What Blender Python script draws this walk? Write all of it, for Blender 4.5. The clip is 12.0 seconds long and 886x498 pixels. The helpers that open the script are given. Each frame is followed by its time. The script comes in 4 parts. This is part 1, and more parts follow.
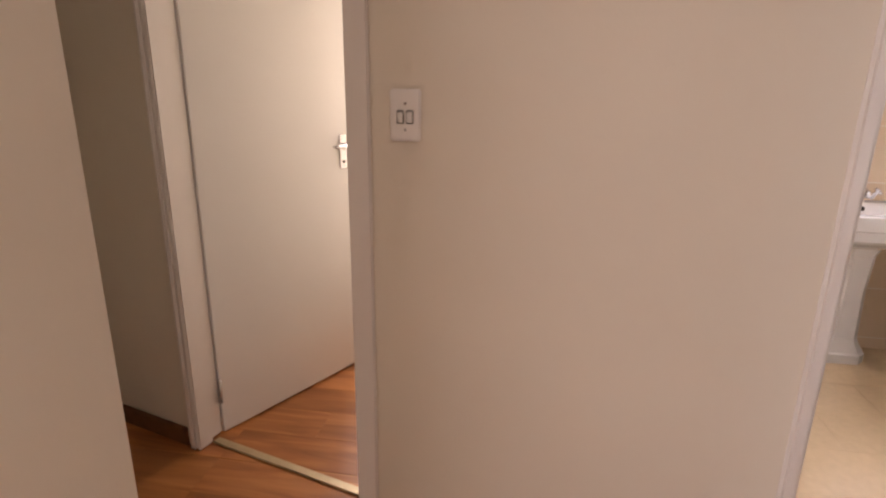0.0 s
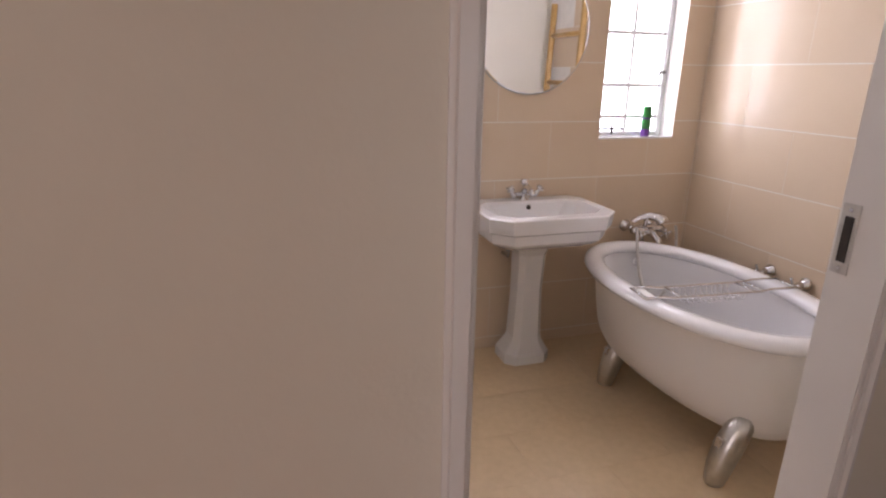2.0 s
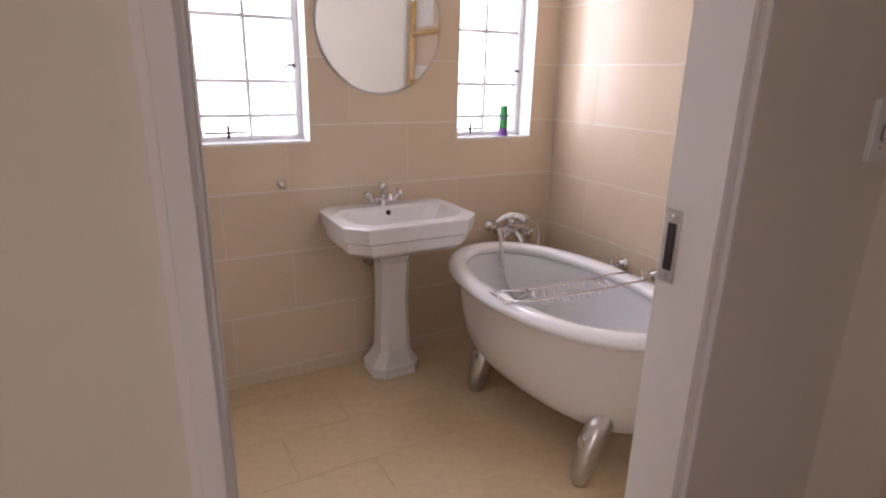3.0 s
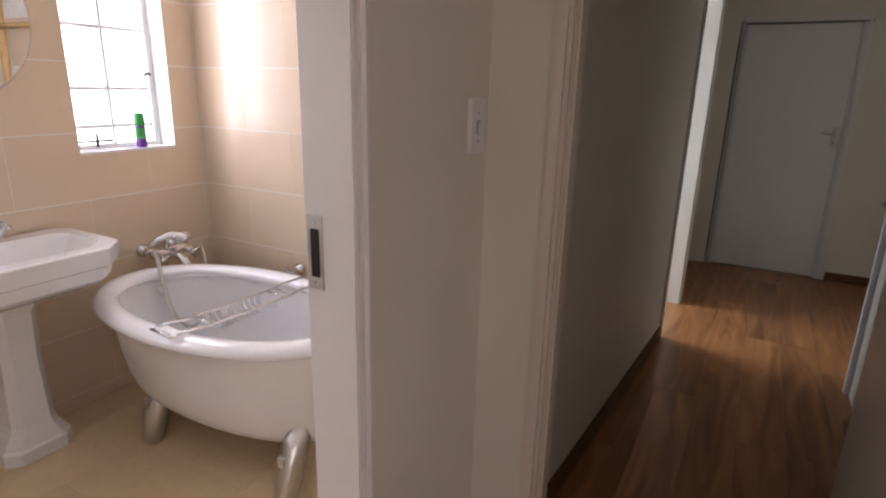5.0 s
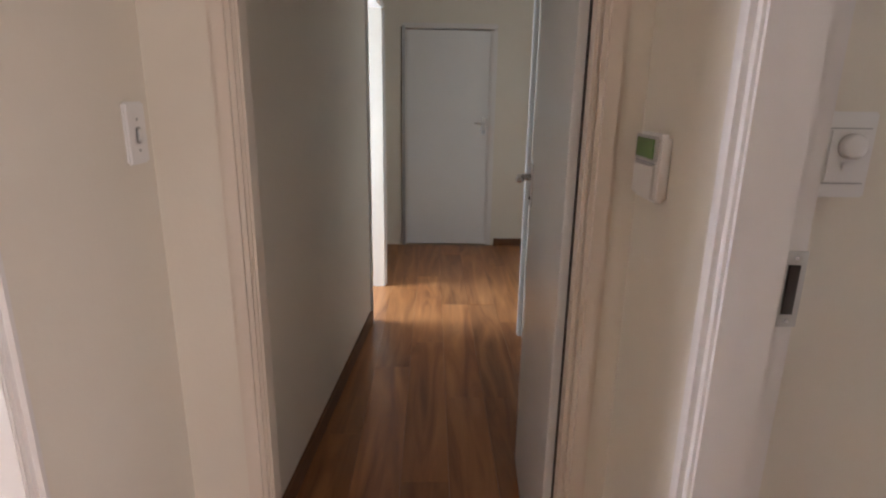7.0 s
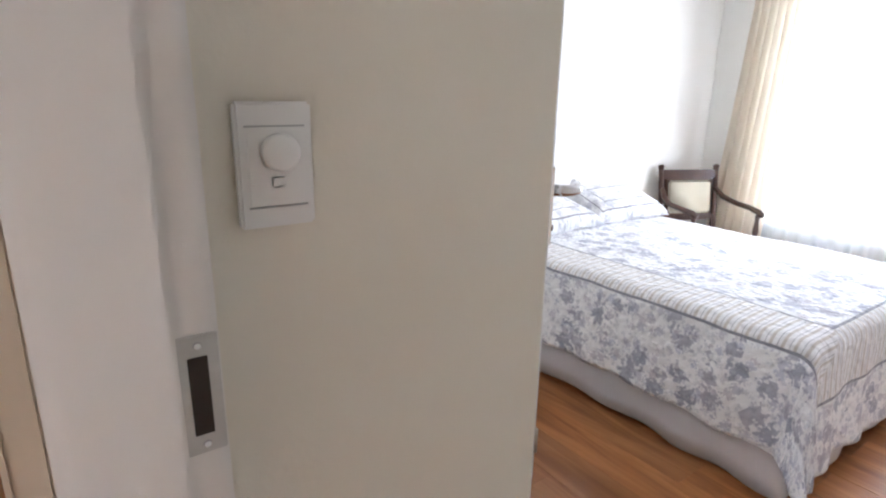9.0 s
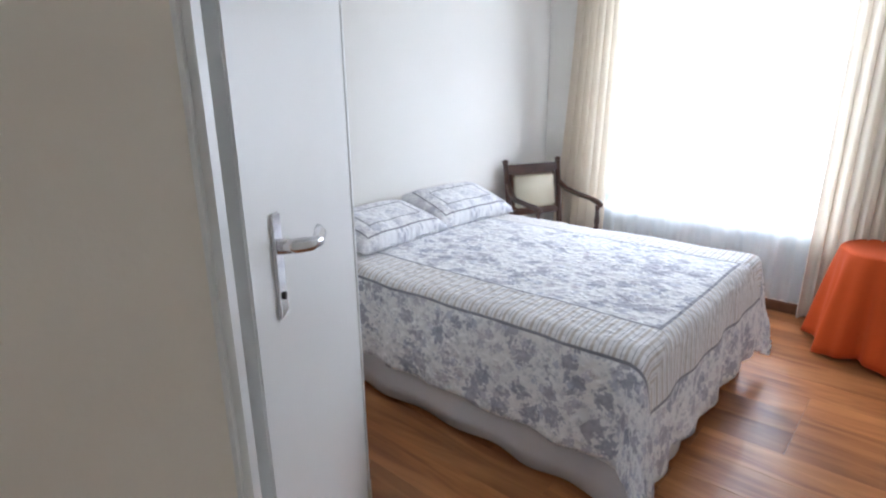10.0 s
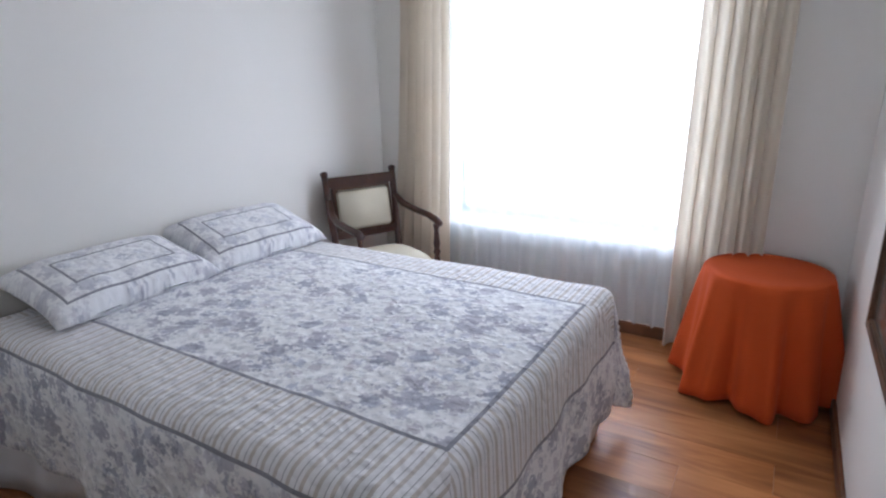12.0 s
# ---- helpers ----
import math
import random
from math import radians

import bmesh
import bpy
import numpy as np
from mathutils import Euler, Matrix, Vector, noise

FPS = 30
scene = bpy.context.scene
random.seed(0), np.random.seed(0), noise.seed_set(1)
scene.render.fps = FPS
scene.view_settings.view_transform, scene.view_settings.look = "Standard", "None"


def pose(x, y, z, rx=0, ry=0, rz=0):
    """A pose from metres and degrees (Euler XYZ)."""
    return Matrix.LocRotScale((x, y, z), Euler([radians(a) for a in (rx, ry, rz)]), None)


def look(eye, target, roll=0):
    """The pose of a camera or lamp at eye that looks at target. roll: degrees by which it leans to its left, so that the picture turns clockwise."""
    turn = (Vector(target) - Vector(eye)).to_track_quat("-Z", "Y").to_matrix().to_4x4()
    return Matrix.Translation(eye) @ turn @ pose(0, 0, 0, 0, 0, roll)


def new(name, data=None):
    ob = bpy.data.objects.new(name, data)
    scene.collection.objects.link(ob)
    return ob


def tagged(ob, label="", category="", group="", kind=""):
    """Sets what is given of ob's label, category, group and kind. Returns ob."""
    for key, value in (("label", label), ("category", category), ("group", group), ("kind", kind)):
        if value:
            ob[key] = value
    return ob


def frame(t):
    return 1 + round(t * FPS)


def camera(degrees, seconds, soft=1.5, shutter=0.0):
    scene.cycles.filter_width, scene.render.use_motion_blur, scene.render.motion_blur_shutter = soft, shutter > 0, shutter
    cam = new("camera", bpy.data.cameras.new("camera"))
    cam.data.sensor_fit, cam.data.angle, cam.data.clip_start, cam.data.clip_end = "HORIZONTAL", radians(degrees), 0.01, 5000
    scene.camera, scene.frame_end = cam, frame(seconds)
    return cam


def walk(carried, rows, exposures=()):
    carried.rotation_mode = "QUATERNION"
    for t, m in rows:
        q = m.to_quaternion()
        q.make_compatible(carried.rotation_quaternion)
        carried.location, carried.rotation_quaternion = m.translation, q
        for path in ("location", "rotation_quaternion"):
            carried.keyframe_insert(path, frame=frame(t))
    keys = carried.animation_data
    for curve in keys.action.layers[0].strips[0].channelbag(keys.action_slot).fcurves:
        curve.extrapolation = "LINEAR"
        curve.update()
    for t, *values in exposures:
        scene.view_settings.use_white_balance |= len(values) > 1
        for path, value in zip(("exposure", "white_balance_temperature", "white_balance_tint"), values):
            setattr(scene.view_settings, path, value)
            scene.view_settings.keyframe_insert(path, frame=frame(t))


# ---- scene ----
cam = camera(76.4, 12.0, soft=2.2)
PATH = [
    (0, (0.532, 1.122, 1.43), (0.214, 3.014, 0.863), 0.8),
    (0.5, (0.605, 1.255, 1.425), (0.451, 3.171, 0.875), 1.0),
    (1, (0.689, 1.407, 1.421), (0.749, 3.335, 0.89), 1.1),
    (1.5, (0.831, 1.64, 1.458), (1.185, 3.521, 0.877), 1.3),
    (2, (0.956, 1.769, 1.472), (1.523, 3.592, 0.878), 1.0),
    (2.5, (1.061, 1.85, 1.476), (1.81, 3.607, 0.882), 1.0),
    (4.5, (1.247, 1.871, 1.467), (2.751, 3.064, 0.905), 1.7),
    (5, (1.247, 1.866, 1.471), (2.935, 2.787, 0.92), 1.4),
    (5.5, (1.257, 1.883, 1.47), (3.067, 2.538, 0.926), 1.3),
    (6, (1.247, 1.871, 1.476), (3.12, 2.319, 0.937), 0.8),
    (6.5, (1.248, 1.87, 1.478), (3.161, 2.091, 0.94), 0.9),
    (6.7, (1.246, 1.861, 1.483), (3.169, 1.978, 0.944), 0.9),
    (8.3, (1.401, 1.572, 1.454), (3.184, 0.832, 0.929), 0.6),
    (8.5, (1.437, 1.522, 1.459), (3.169, 0.67, 0.934), 0.4),
    (9, (1.525, 1.407, 1.474), (3.088, 0.282, 0.932), 0.9),
    (9.5, (1.567, 1.273, 1.52), (2.971, -0.038, 0.961), -0.2),
    (10, (1.581, 1.029, 1.514), (2.86, -0.401, 0.95), -0.8),
    (10.5, (1.618, 0.795, 1.51), (2.764, -0.742, 0.937), -0.9),
    (11, (1.629, 0.539, 1.487), (2.676, -1.065, 0.912), -1.0),
    (11.5, (1.622, 0.303, 1.48), (2.636, -1.323, 0.906), -1.0),
    (12, (1.657, 0.068, 1.464), (2.666, -1.563, 0.895), -1.3),
]
walk(cam, [(t, look(e, g, r)) for t, e, g, r in PATH],
     exposures=[(0.0, 0.14, 7350, 28), (1.0, -0.32, 7350, 29), (2.0, -0.6, 7000, 27), (2.5, -0.62, 6900, 27), (4.5, -0.33, 6850, 26), (5.5, -0.18, 6850, 25), (6.5, 0.42, 6800, 24), (8.5, 1.22, 6250, 16), (9.0, 1.15, 6150, 15), (9.5, 0.8, 6050, 14), (10.0, 0.53, 5950, 14), (10.5, 0.42, 5880, 14), (12.0, -0.05, 5900, 17)])

# ---------------------------------------------------------------- light
world = bpy.data.worlds.new("sky")
world.use_nodes = True
scene.world = world
wn = world.node_tree
sky = wn.nodes.new("ShaderNodeTexSky")
sky.sky_type = 'NISHITA'
sky.sun_disc = False
sky.sun_elevation = radians(50)
sky.sun_rotation = radians(60)
wn.links.new(sky.outputs[0], wn.nodes["Background"].inputs[0])
wn.nodes["Background"].inputs[1].default_value = 0.15


def lamp_area(name, eye, target, sx, sy, watts, colour=(1, 1, 1)):
    d = bpy.data.lights.new(name, 'AREA')
    d.shape, d.size, d.size_y, d.energy, d.color = 'RECTANGLE', sx, sy, watts, colour
    ob = new(name, d)
    ob.matrix_world = look(eye, target)
    return ob


sun = bpy.data.lights.new("sun", 'SUN')
sun.energy, sun.angle, sun.color = 3.0, radians(0.5), (1.0, 0.95, 0.88)
new("sun", sun).matrix_world = look((8, 4.0, 11), (0, 0, 0))
lamp_area("window_light_bedroom", (2.8, -3.32, 1.35), (2.8, 0, 1.1), 1.55, 1.45, 50, (0.90, 0.95, 1.0))
lamp_area("window_light_bath", (2.88, 4.60, 1.70), (2.88, 2, 1.70), 0.466, 1.10, 19.5, (0.80, 0.88, 1.0))
lamp_area("window_light_bath", (1.634, 4.60, 1.71), (1.634, 2, 1.71), 0.466, 1.08, 19.5, (0.80, 0.88, 1.0))
lamp_area("window_light_study", (5.1, 3.85, 1.2), (5.1, 1.5, 0.2), 0.9, 1.9, 72, (0.60, 0.80, 1.0))
# added fill from an unseen side, set to light the hall walls and jambs
lamp_area("fill_light_lounge", (-0.84, 0.0, 1.3), (2, 0.5, 1.2), 1.3, 1.6, 29, (1.0, 0.95, 0.94))
# added fill in the neighbouring room, hidden behind its door, to brighten the hall
lamp_area("fill_light_room", (-0.4, 4.15, 1.4), (-0.4, 2, 1.0), 1.0, 1.2, 23, (1.0, 0.94, 0.88))


# ---------------------------------------------------------------- materials
def material(name, colour, rough=0.5, metal=0.0, second=None, scale=8.0, bump=0.0, bump_scale=60.0, mix=0.5, coat=0.0, piece=0.0):
    m = bpy.data.materials.new(name)
    m.use_nodes = True
    nt = m.node_tree
    b = nt.nodes["Principled BSDF"]
    b.inputs["Roughness"].default_value = rough
    b.inputs["Metallic"].default_value = metal
    b.inputs["Coat Weight"].default_value = coat
    tc = nt.nodes.new("ShaderNodeTexCoord")
    n = nt.nodes.new("ShaderNodeTexNoise")
    n.inputs["Scale"].default_value = scale
    n.inputs["Detail"].default_value = 6
    nt.links.new(tc.outputs["Object"], n.inputs["Vector"])
    r = nt.nodes.new("ShaderNodeValToRGB")
    r.color_ramp.elements[0].position, r.color_ramp.elements[1].position = 0.5 - mix / 2, 0.5 + mix / 2
    second = second or tuple(c * 0.9 for c in colour)
    r.color_ramp.elements[0].color = (*second, 1)
    r.color_ramp.elements[1].color = (*colour, 1)
    nt.links.new(n.outputs["Fac"], r.inputs["Fac"])
    out = r.outputs["Color"]
    if piece:
        oi = nt.nodes.new("ShaderNodeObjectInfo")
        hs = nt.nodes.new("ShaderNodeHueSaturation")
        mr = nt.nodes.new("ShaderNodeMapRange")
        mr.inputs["To Min"].default_value, mr.inputs["To Max"].default_value = 1 - piece, 1 + piece
        nt.links.new(oi.outputs["Random"], mr.inputs["Value"])
        nt.links.new(mr.outputs[0], hs.inputs["Value"])
        nt.links.new(out, hs.inputs["Color"])
        out = hs.outputs["Color"]
    nt.links.new(out, b.inputs["Base Color"])
    if bump:
        n2 = nt.nodes.new("ShaderNodeTexNoise")
        n2.inputs["Scale"].default_value = bump_scale
        n2.inputs["Detail"].default_value = 4
        nt.links.new(tc.outputs["Object"], n2.inputs["Vector"])
        bp = nt.nodes.new("ShaderNodeBump")
        bp.inputs["Strength"].default_value = bump
        bp.inputs["Distance"].default_value = 0.004
        nt.links.new(n2.outputs["Fac"], bp.inputs["Height"])
        nt.links.new(bp.outputs[0], b.inputs["Normal"])
    return m


def wood_floor():
    m = bpy.data.materials.new("laminate")
    m.use_nodes = True
    nt = m.node_tree
    b = nt.nodes["Principled BSDF"]
    tc = nt.nodes.new("ShaderNodeTexCoord")
    oi = nt.nodes.new("ShaderNodeObjectInfo")
    off = nt.nodes.new("ShaderNodeVectorMath")
    off.operation = 'MULTIPLY_ADD'
    comb = nt.nodes.new("ShaderNodeCombineXYZ")
    for k in range(3):
        nt.links.new(oi.outputs["Random"], comb.inputs[k])
    nt.links.new(comb.outputs[0], off.inputs[0])
    off.inputs[1].default_value = (37, 53, 11)
    nt.links.new(tc.outputs["Object"], off.inputs[2])
    mp = nt.nodes.new("ShaderNodeMapping")
    mp.inputs["Scale"].default_value = (0.8, 6.5, 6.5)
    nt.links.new(off.outputs[0], mp.inputs["Vector"])
    n = nt.nodes.new("ShaderNodeTexNoise")
    n.inputs["Scale"].default_value, n.inputs["Detail"].default_value = 1.6, 9
    n.inputs["Distortion"].default_value = 1.2
    nt.links.new(mp.outputs[0], n.inputs["Vector"])
    r = nt.nodes.new("ShaderNodeValToRGB")
    e = r.color_ramp.elements
    e[0].position, e[0].color = 0.3, (0.25, 0.085, 0.028, 1)
    e[1].position, e[1].color = 0.72, (0.56, 0.250, 0.092, 1)
    x = e.new(0.5)
    x.color = (0.41, 0.160, 0.053, 1)
    nt.links.new(n.outputs["Fac"], r.inputs["Fac"])
    hs = nt.nodes.new("ShaderNodeHueSaturation")
    mr = nt.nodes.new("ShaderNodeMapRange")
    mr.inputs["To Min"].default_value, mr.inputs["To Max"].default_value = 0.78, 1.22
    nt.links.new(oi.outputs["Random"], mr.inputs["Value"])
    nt.links.new(mr.outputs[0], hs.inputs["Value"])
    nt.links.new(r.outputs[0], hs.inputs["Color"])
    nt.links.new(hs.outputs[0], b.inputs["Base Color"])
    b.inputs["Roughness"].default_value = 0.30
    bp = nt.nodes.new("ShaderNodeBump")
    bp.inputs["Strength"].default_value, bp.inputs["Distance"].default_value = 0.12, 0.002
    nt.links.new(n.outputs["Fac"], bp.inputs["Height"])
    nt.links.new(bp.outputs[0], b.inputs["Normal"])
    return m


def math_node(nt, op, a, b=None):
    n = nt.nodes.new("ShaderNodeMath")
    n.operation = op
    for k, v in enumerate((a, b)):
        if v is None:
            continue
        if isinstance(v, (int, float)):
            n.inputs[k].default_value = v
        else:
            nt.links.new(v, n.inputs[k])
    return n.outputs[0]


def mix_colour(nt, fac, a, b):
    n = nt.nodes.new("ShaderNodeMix")
    n.data_type = 'RGBA'
    nt.links.new(fac, n.inputs[0])
    for k, v in ((6, a), (7, b)):
        if isinstance(v, tuple):
            n.inputs[k].default_value = (*v, 1)
        else:
            nt.links.new(v, n.inputs[k])
    return n.outputs[2]


def quilt_cloth(name, cu, cv, hu, hv, band, stripes=True, piping=0.0062, bloom=1.0):
    """Printed quilt: a floral middle of half size hu, hv round cu, cv, grey piping, a ticking-stripe band, then floral again."""
    m = bpy.data.materials.new(name)
    m.use_nodes = True
    nt = m.node_tree
    b = nt.nodes["Principled BSDF"]
    b.inputs["Roughness"].default_value = 0.9
    b.inputs["Sheen Weight"].default_value = 0.2
    uv = nt.nodes.new("ShaderNodeUVMap")
    uv.uv_map = "cloth"
    sep = nt.nodes.new("ShaderNodeSeparateXYZ")
    nt.links.new(uv.outputs[0], sep.inputs[0])
    du = math_node(nt, 'SUBTRACT', math_node(nt, 'ABSOLUTE', math_node(nt, 'SUBTRACT', sep.outputs[0], cu)), hu)
    dv = math_node(nt, 'SUBTRACT', math_node(nt, 'ABSOLUTE', math_node(nt, 'SUBTRACT', sep.outputs[1], cv)), hv)
    d = math_node(nt, 'MAXIMUM', du, dv)

    def blossoms(scale, lo, hi, size):
        wob = nt.nodes.new("ShaderNodeTexNoise")
        wob.inputs["Scale"].default_value, wob.inputs["Detail"].default_value = scale * 4.5, 3
        nt.links.new(uv.outputs[0], wob.inputs["Vector"])
        v = nt.nodes.new("ShaderNodeTexVoronoi")
        v.inputs["Scale"].default_value = scale
        nt.links.new(uv.outputs[0], v.inputs["Vector"])
        dist = math_node(nt, 'ADD', v.outputs["Distance"], math_node(nt, 'MULTIPLY', math_node(nt, 'SUBTRACT', wob.outputs["Fac"], 0.5), 1.5))
        s = nt.nodes.new("ShaderNodeSeparateColor")
        nt.links.new(v.outputs["Color"], s.inputs[0])
        on = math_node(nt, 'GREATER_THAN', s.outputs[0], lo)
        mr = nt.nodes.new("ShaderNodeMapRange")
        mr.inputs["From Min"].default_value, mr.inputs["From Max"].default_value = size, size * 0.80
        nt.links.new(dist, mr.inputs["Value"])
        return math_node(nt, 'MULTIPLY', math_node(nt, 'MULTIPLY', mr.outputs[0], on), hi * bloom), s.outputs[1]

    f1, h1 = blossoms(10.5, 0.30, 0.80, 0.46)
    f2, h2 = blossoms(19.0, 0.20, 0.72, 0.45)
    f3, h3 = blossoms(38.0, 0.2, 0.50, 0.43)
    white = (0.88, 0.88, 0.89)
    col = mix_colour(nt, f3, white, (0.42, 0.44, 0.50))
    c2 = mix_colour(nt, h2, (0.40, 0.43, 0.55), (0.52, 0.47, 0.53))
    col = mix_colour(nt, f2, col, c2)
    c1 = mix_colour(nt, h1, (0.19, 0.22, 0.33), (0.38, 0.36, 0.44))
    col = mix_colour(nt, f1, col, c1)
    # ticking stripes across the band
    along = math_node(nt, 'GREATER_THAN', du, dv)
    coord = nt.nodes.new("ShaderNodeMix")
    nt.links.new(along, coord.inputs[0])
    nt.links.new(sep.outputs[0], coord.inputs[2])
    nt.links.new(sep.outputs[1], coord.inputs[3])
    ph = math_node(nt, 'FRACT', math_node(nt, 'MULTIPLY', coord.outputs[0], 24.0))
    wide = math_node(nt, 'LESS_THAN', math_node(nt, 'ABSOLUTE', math_node(nt, 'SUBTRACT', ph, 0.30)), 0.135)
    thin = math_node(nt, 'LESS_THAN', math_node(nt, 'ABSOLUTE', math_node(nt, 'SUBTRACT', ph, 0.74)), 0.035)
    stripe = mix_colour(nt, wide, (0.83, 0.82, 0.83), (0.60, 0.55, 0.51))
    stripe = mix_colour(nt, thin, stripe, (0.44, 0.43, 0.45))
    inband = math_node(nt, 'MULTIPLY', math_node(nt, 'GREATER_THAN', d, 0.0), math_node(nt, 'LESS_THAN', d, band))
    if stripes:
        col = mix_colour(nt, inband, col, stripe)
    for at in (0.0, band):
        line = math_node(nt, 'LESS_THAN', math_node(nt, 'ABSOLUTE', math_node(nt, 'SUBTRACT', d, at)), piping)
        col = mix_colour(nt, line, col, (0.27, 0.27, 0.31))
    nt.links.new(col, b.inputs["Base Color"])
    # stitched quilting: small puffs between sunk stitch lines
    q = nt.nodes.new("ShaderNodeTexVoronoi")
    q.feature = 'SMOOTH_F1'
    q.inputs["Scale"].default_value = 30
    warp = nt.nodes.new("ShaderNodeTexNoise")
    warp.inputs["Scale"].default_value = 14
    nt.links.new(uv.outputs[0], warp.inputs["Vector"])
    shift = nt.nodes.new("ShaderNodeVectorMath")
    shift.operation = 'MULTIPLY_ADD'
    shift.inputs[1].default_value = (0.06, 0.06, 0.0)
    nt.links.new(warp.outputs["Color"], shift.inputs[0])
    nt.links.new(uv.outputs[0], shift.inputs[2])
    nt.links.new(shift.outputs[0], q.inputs["Vector"])
    bp = nt.nodes.new("ShaderNodeBump")
    bp.invert = True
    bp.inputs["Strength"].default_value, bp.inputs["Distance"].default_value = 0.7, 0.015
    nt.links.new(q.outputs["Distance"], bp.inputs["Height"])
    nt.links.new(bp.outputs[0], b.inputs["Normal"])
    return m


def cloth(name, colour, through_light=0.3, clear=0.0, weave=260.0):
    m = bpy.data.materials.new(name)
    m.use_nodes = True
    nt = m.node_tree
    b = nt.nodes["Principled BSDF"]
    b.inputs["Roughness"].default_value = 0.9
    tc = nt.nodes.new("ShaderNodeTexCoord")
    n = nt.nodes.new("ShaderNodeTexNoise")
    n.inputs["Scale"].default_value, n.inputs["Detail"].default_value = 5, 5
    nt.links.new(tc.outputs["Object"], n.inputs["Vector"])
    col = mix_colour(nt, n.outputs["Fac"], tuple(c * 0.9 for c in colour), tuple(min(c * 1.06, 0.9) for c in colour))
    nt.links.new(col, b.inputs["Base Color"])
    w = nt.nodes.new("ShaderNodeTexNoise")
    w.inputs["Scale"].default_value = weave
    nt.links.new(tc.outputs["Object"], w.inputs["Vector"])
    bp = nt.nodes.new("ShaderNodeBump")
    bp.inputs["Strength"].default_value, bp.inputs["Distance"].default_value = 0.2, 0.001
    nt.links.new(w.outputs["Fac"], bp.inputs["Height"])
    nt.links.new(bp.outputs[0], b.inputs["Normal"])
    tl = nt.nodes.new("ShaderNodeBsdfTranslucent")
    nt.links.new(col, tl.inputs["Color"])
    mx = nt.nodes.new("ShaderNodeMixShader")
    mx.inputs[0].default_value = through_light
    nt.links.new(b.outputs[0], mx.inputs[1])
    nt.links.new(tl.outputs[0], mx.inputs[2])
    last = mx.outputs[0]
    if clear:
        tr = nt.nodes.new("ShaderNodeBsdfTransparent")
        m2 = nt.nodes.new("ShaderNodeMixShader")
        m2.inputs[0].default_value = clear
        nt.links.new(last, m2.inputs[1])
        nt.links.new(tr.outputs[0], m2.inputs[2])
        last = m2.outputs[0]
    nt.links.new(last, nt.nodes["Material Output"].inputs["Surface"])
    return m


PAINT = material("wall_paint", (0.77, 0.72, 0.615), 0.55, second=(0.71, 0.66, 0.56), scale=1.6, bump=0.12, bump_scale=90)
BEDPAINT = material("bedroom_paint", (0.83, 0.805, 0.755), 0.65, second=(0.79, 0.765, 0.715), scale=1.4, bump=0.12, bump_scale=90)
CEIL = material("ceiling_paint", (0.86, 0.85, 0.82), 0.8, scale=2, bump=0.1)
DOOR = material("door_paint", (0.80, 0.795, 0.77), 0.33, second=(0.765, 0.76, 0.735), scale=2.2, bump=0.06, bump_scale=40)
FRAME = material("frame_paint", (0.74, 0.66, 0.56), 0.38, second=(0.70, 0.62, 0.52), scale=3, bump=0.08, bump_scale=50)
FRAMEW = material("white_frame_paint", (0.79, 0.76, 0.72), 0.35, second=(0.74, 0.71, 0.67), scale=3, bump=0.08, bump_scale=50)
PLANK = wood_floor()
SKIRT = material("skirting_wood", (0.20, 0.085, 0.035), 0.45, second=(0.12, 0.05, 0.02), scale=14, bump=0.1)
TILE = material("wall_tile", (0.76, 0.61, 0.455), 0.15, second=(0.72, 0.57, 0.42), scale=2.5, bump=0.03, bump_scale=12, piece=0.03)
GROUT = material("grout", (0.86, 0.84, 0.80), 0.85, scale=20)
FTILE = material("floor_tile", (0.73, 0.55, 0.345), 0.30, second=(0.66, 0.49, 0.30), scale=26, bump=0.25, bump_scale=150, piece=0.03)
FGROUT = material("floor_grout", (0.60, 0.48, 0.34), 0.85, scale=20)
CERAMIC = material("white_ceramic", (0.83, 0.82, 0.83), 0.08, second=(0.81, 0.80, 0.80), scale=2, coat=0.5)
ENAMEL = material("bath_outside_paint", (0.78, 0.74, 0.70), 0.35, second=(0.75, 0.71, 0.67), scale=3)
CHROME = material("chrome", (0.78, 0.78, 0.80), 0.12, 1.0, second=(0.7, 0.7, 0.72), scale=20)
SATIN = material("satin_metal", (0.62, 0.60, 0.57), 0.30, 1.0, second=(0.50, 0.48, 0.45), scale=30, bump=0.1)
DARK = material("dark_hole", (0.03, 0.02, 0.015), 0.7, scale=10)
PLASTIC = material("white_plastic", (0.80, 0.79, 0.76), 0.35, second=(0.78, 0.77, 0.74), scale=6)
GREY = material("grey_plastic", (0.45, 0.45, 0.44), 0.4, scale=10)
LCD = material("green_display", (0.10, 0.22, 0.06), 0.2, second=(0.08, 0.18, 0.05), scale=30)
STEEL = material("window_steel_paint", (0.80, 0.80, 0.80), 0.35, scale=6)
IRON = material("dark_latch_metal", (0.10, 0.09, 0.08), 0.4, 0.8, scale=20)
GREEN = material("green_can_plastic", (0.03, 0.30, 0.07), 0.3, scale=10)
PURPLE = material("purple_can_label", (0.16, 0.05, 0.30), 0.3, scale=10)
BAMBOO = material("bamboo", (0.58, 0.36, 0.13), 0.4, second=(0.40, 0.22, 0.07), scale=18, bump=0.2)
DWOOD = material("dark_polished_wood", (0.085, 0.032, 0.018), 0.28, second=(0.045, 0.016, 0.009), scale=16, bump=0.1, coat=0.2)
UPHOL = cloth("cream_upholstery", (0.72, 0.66, 0.52), 0.0)
ORANGE = cloth("orange_tablecloth", (0.68, 0.095, 0.013), 0.12)
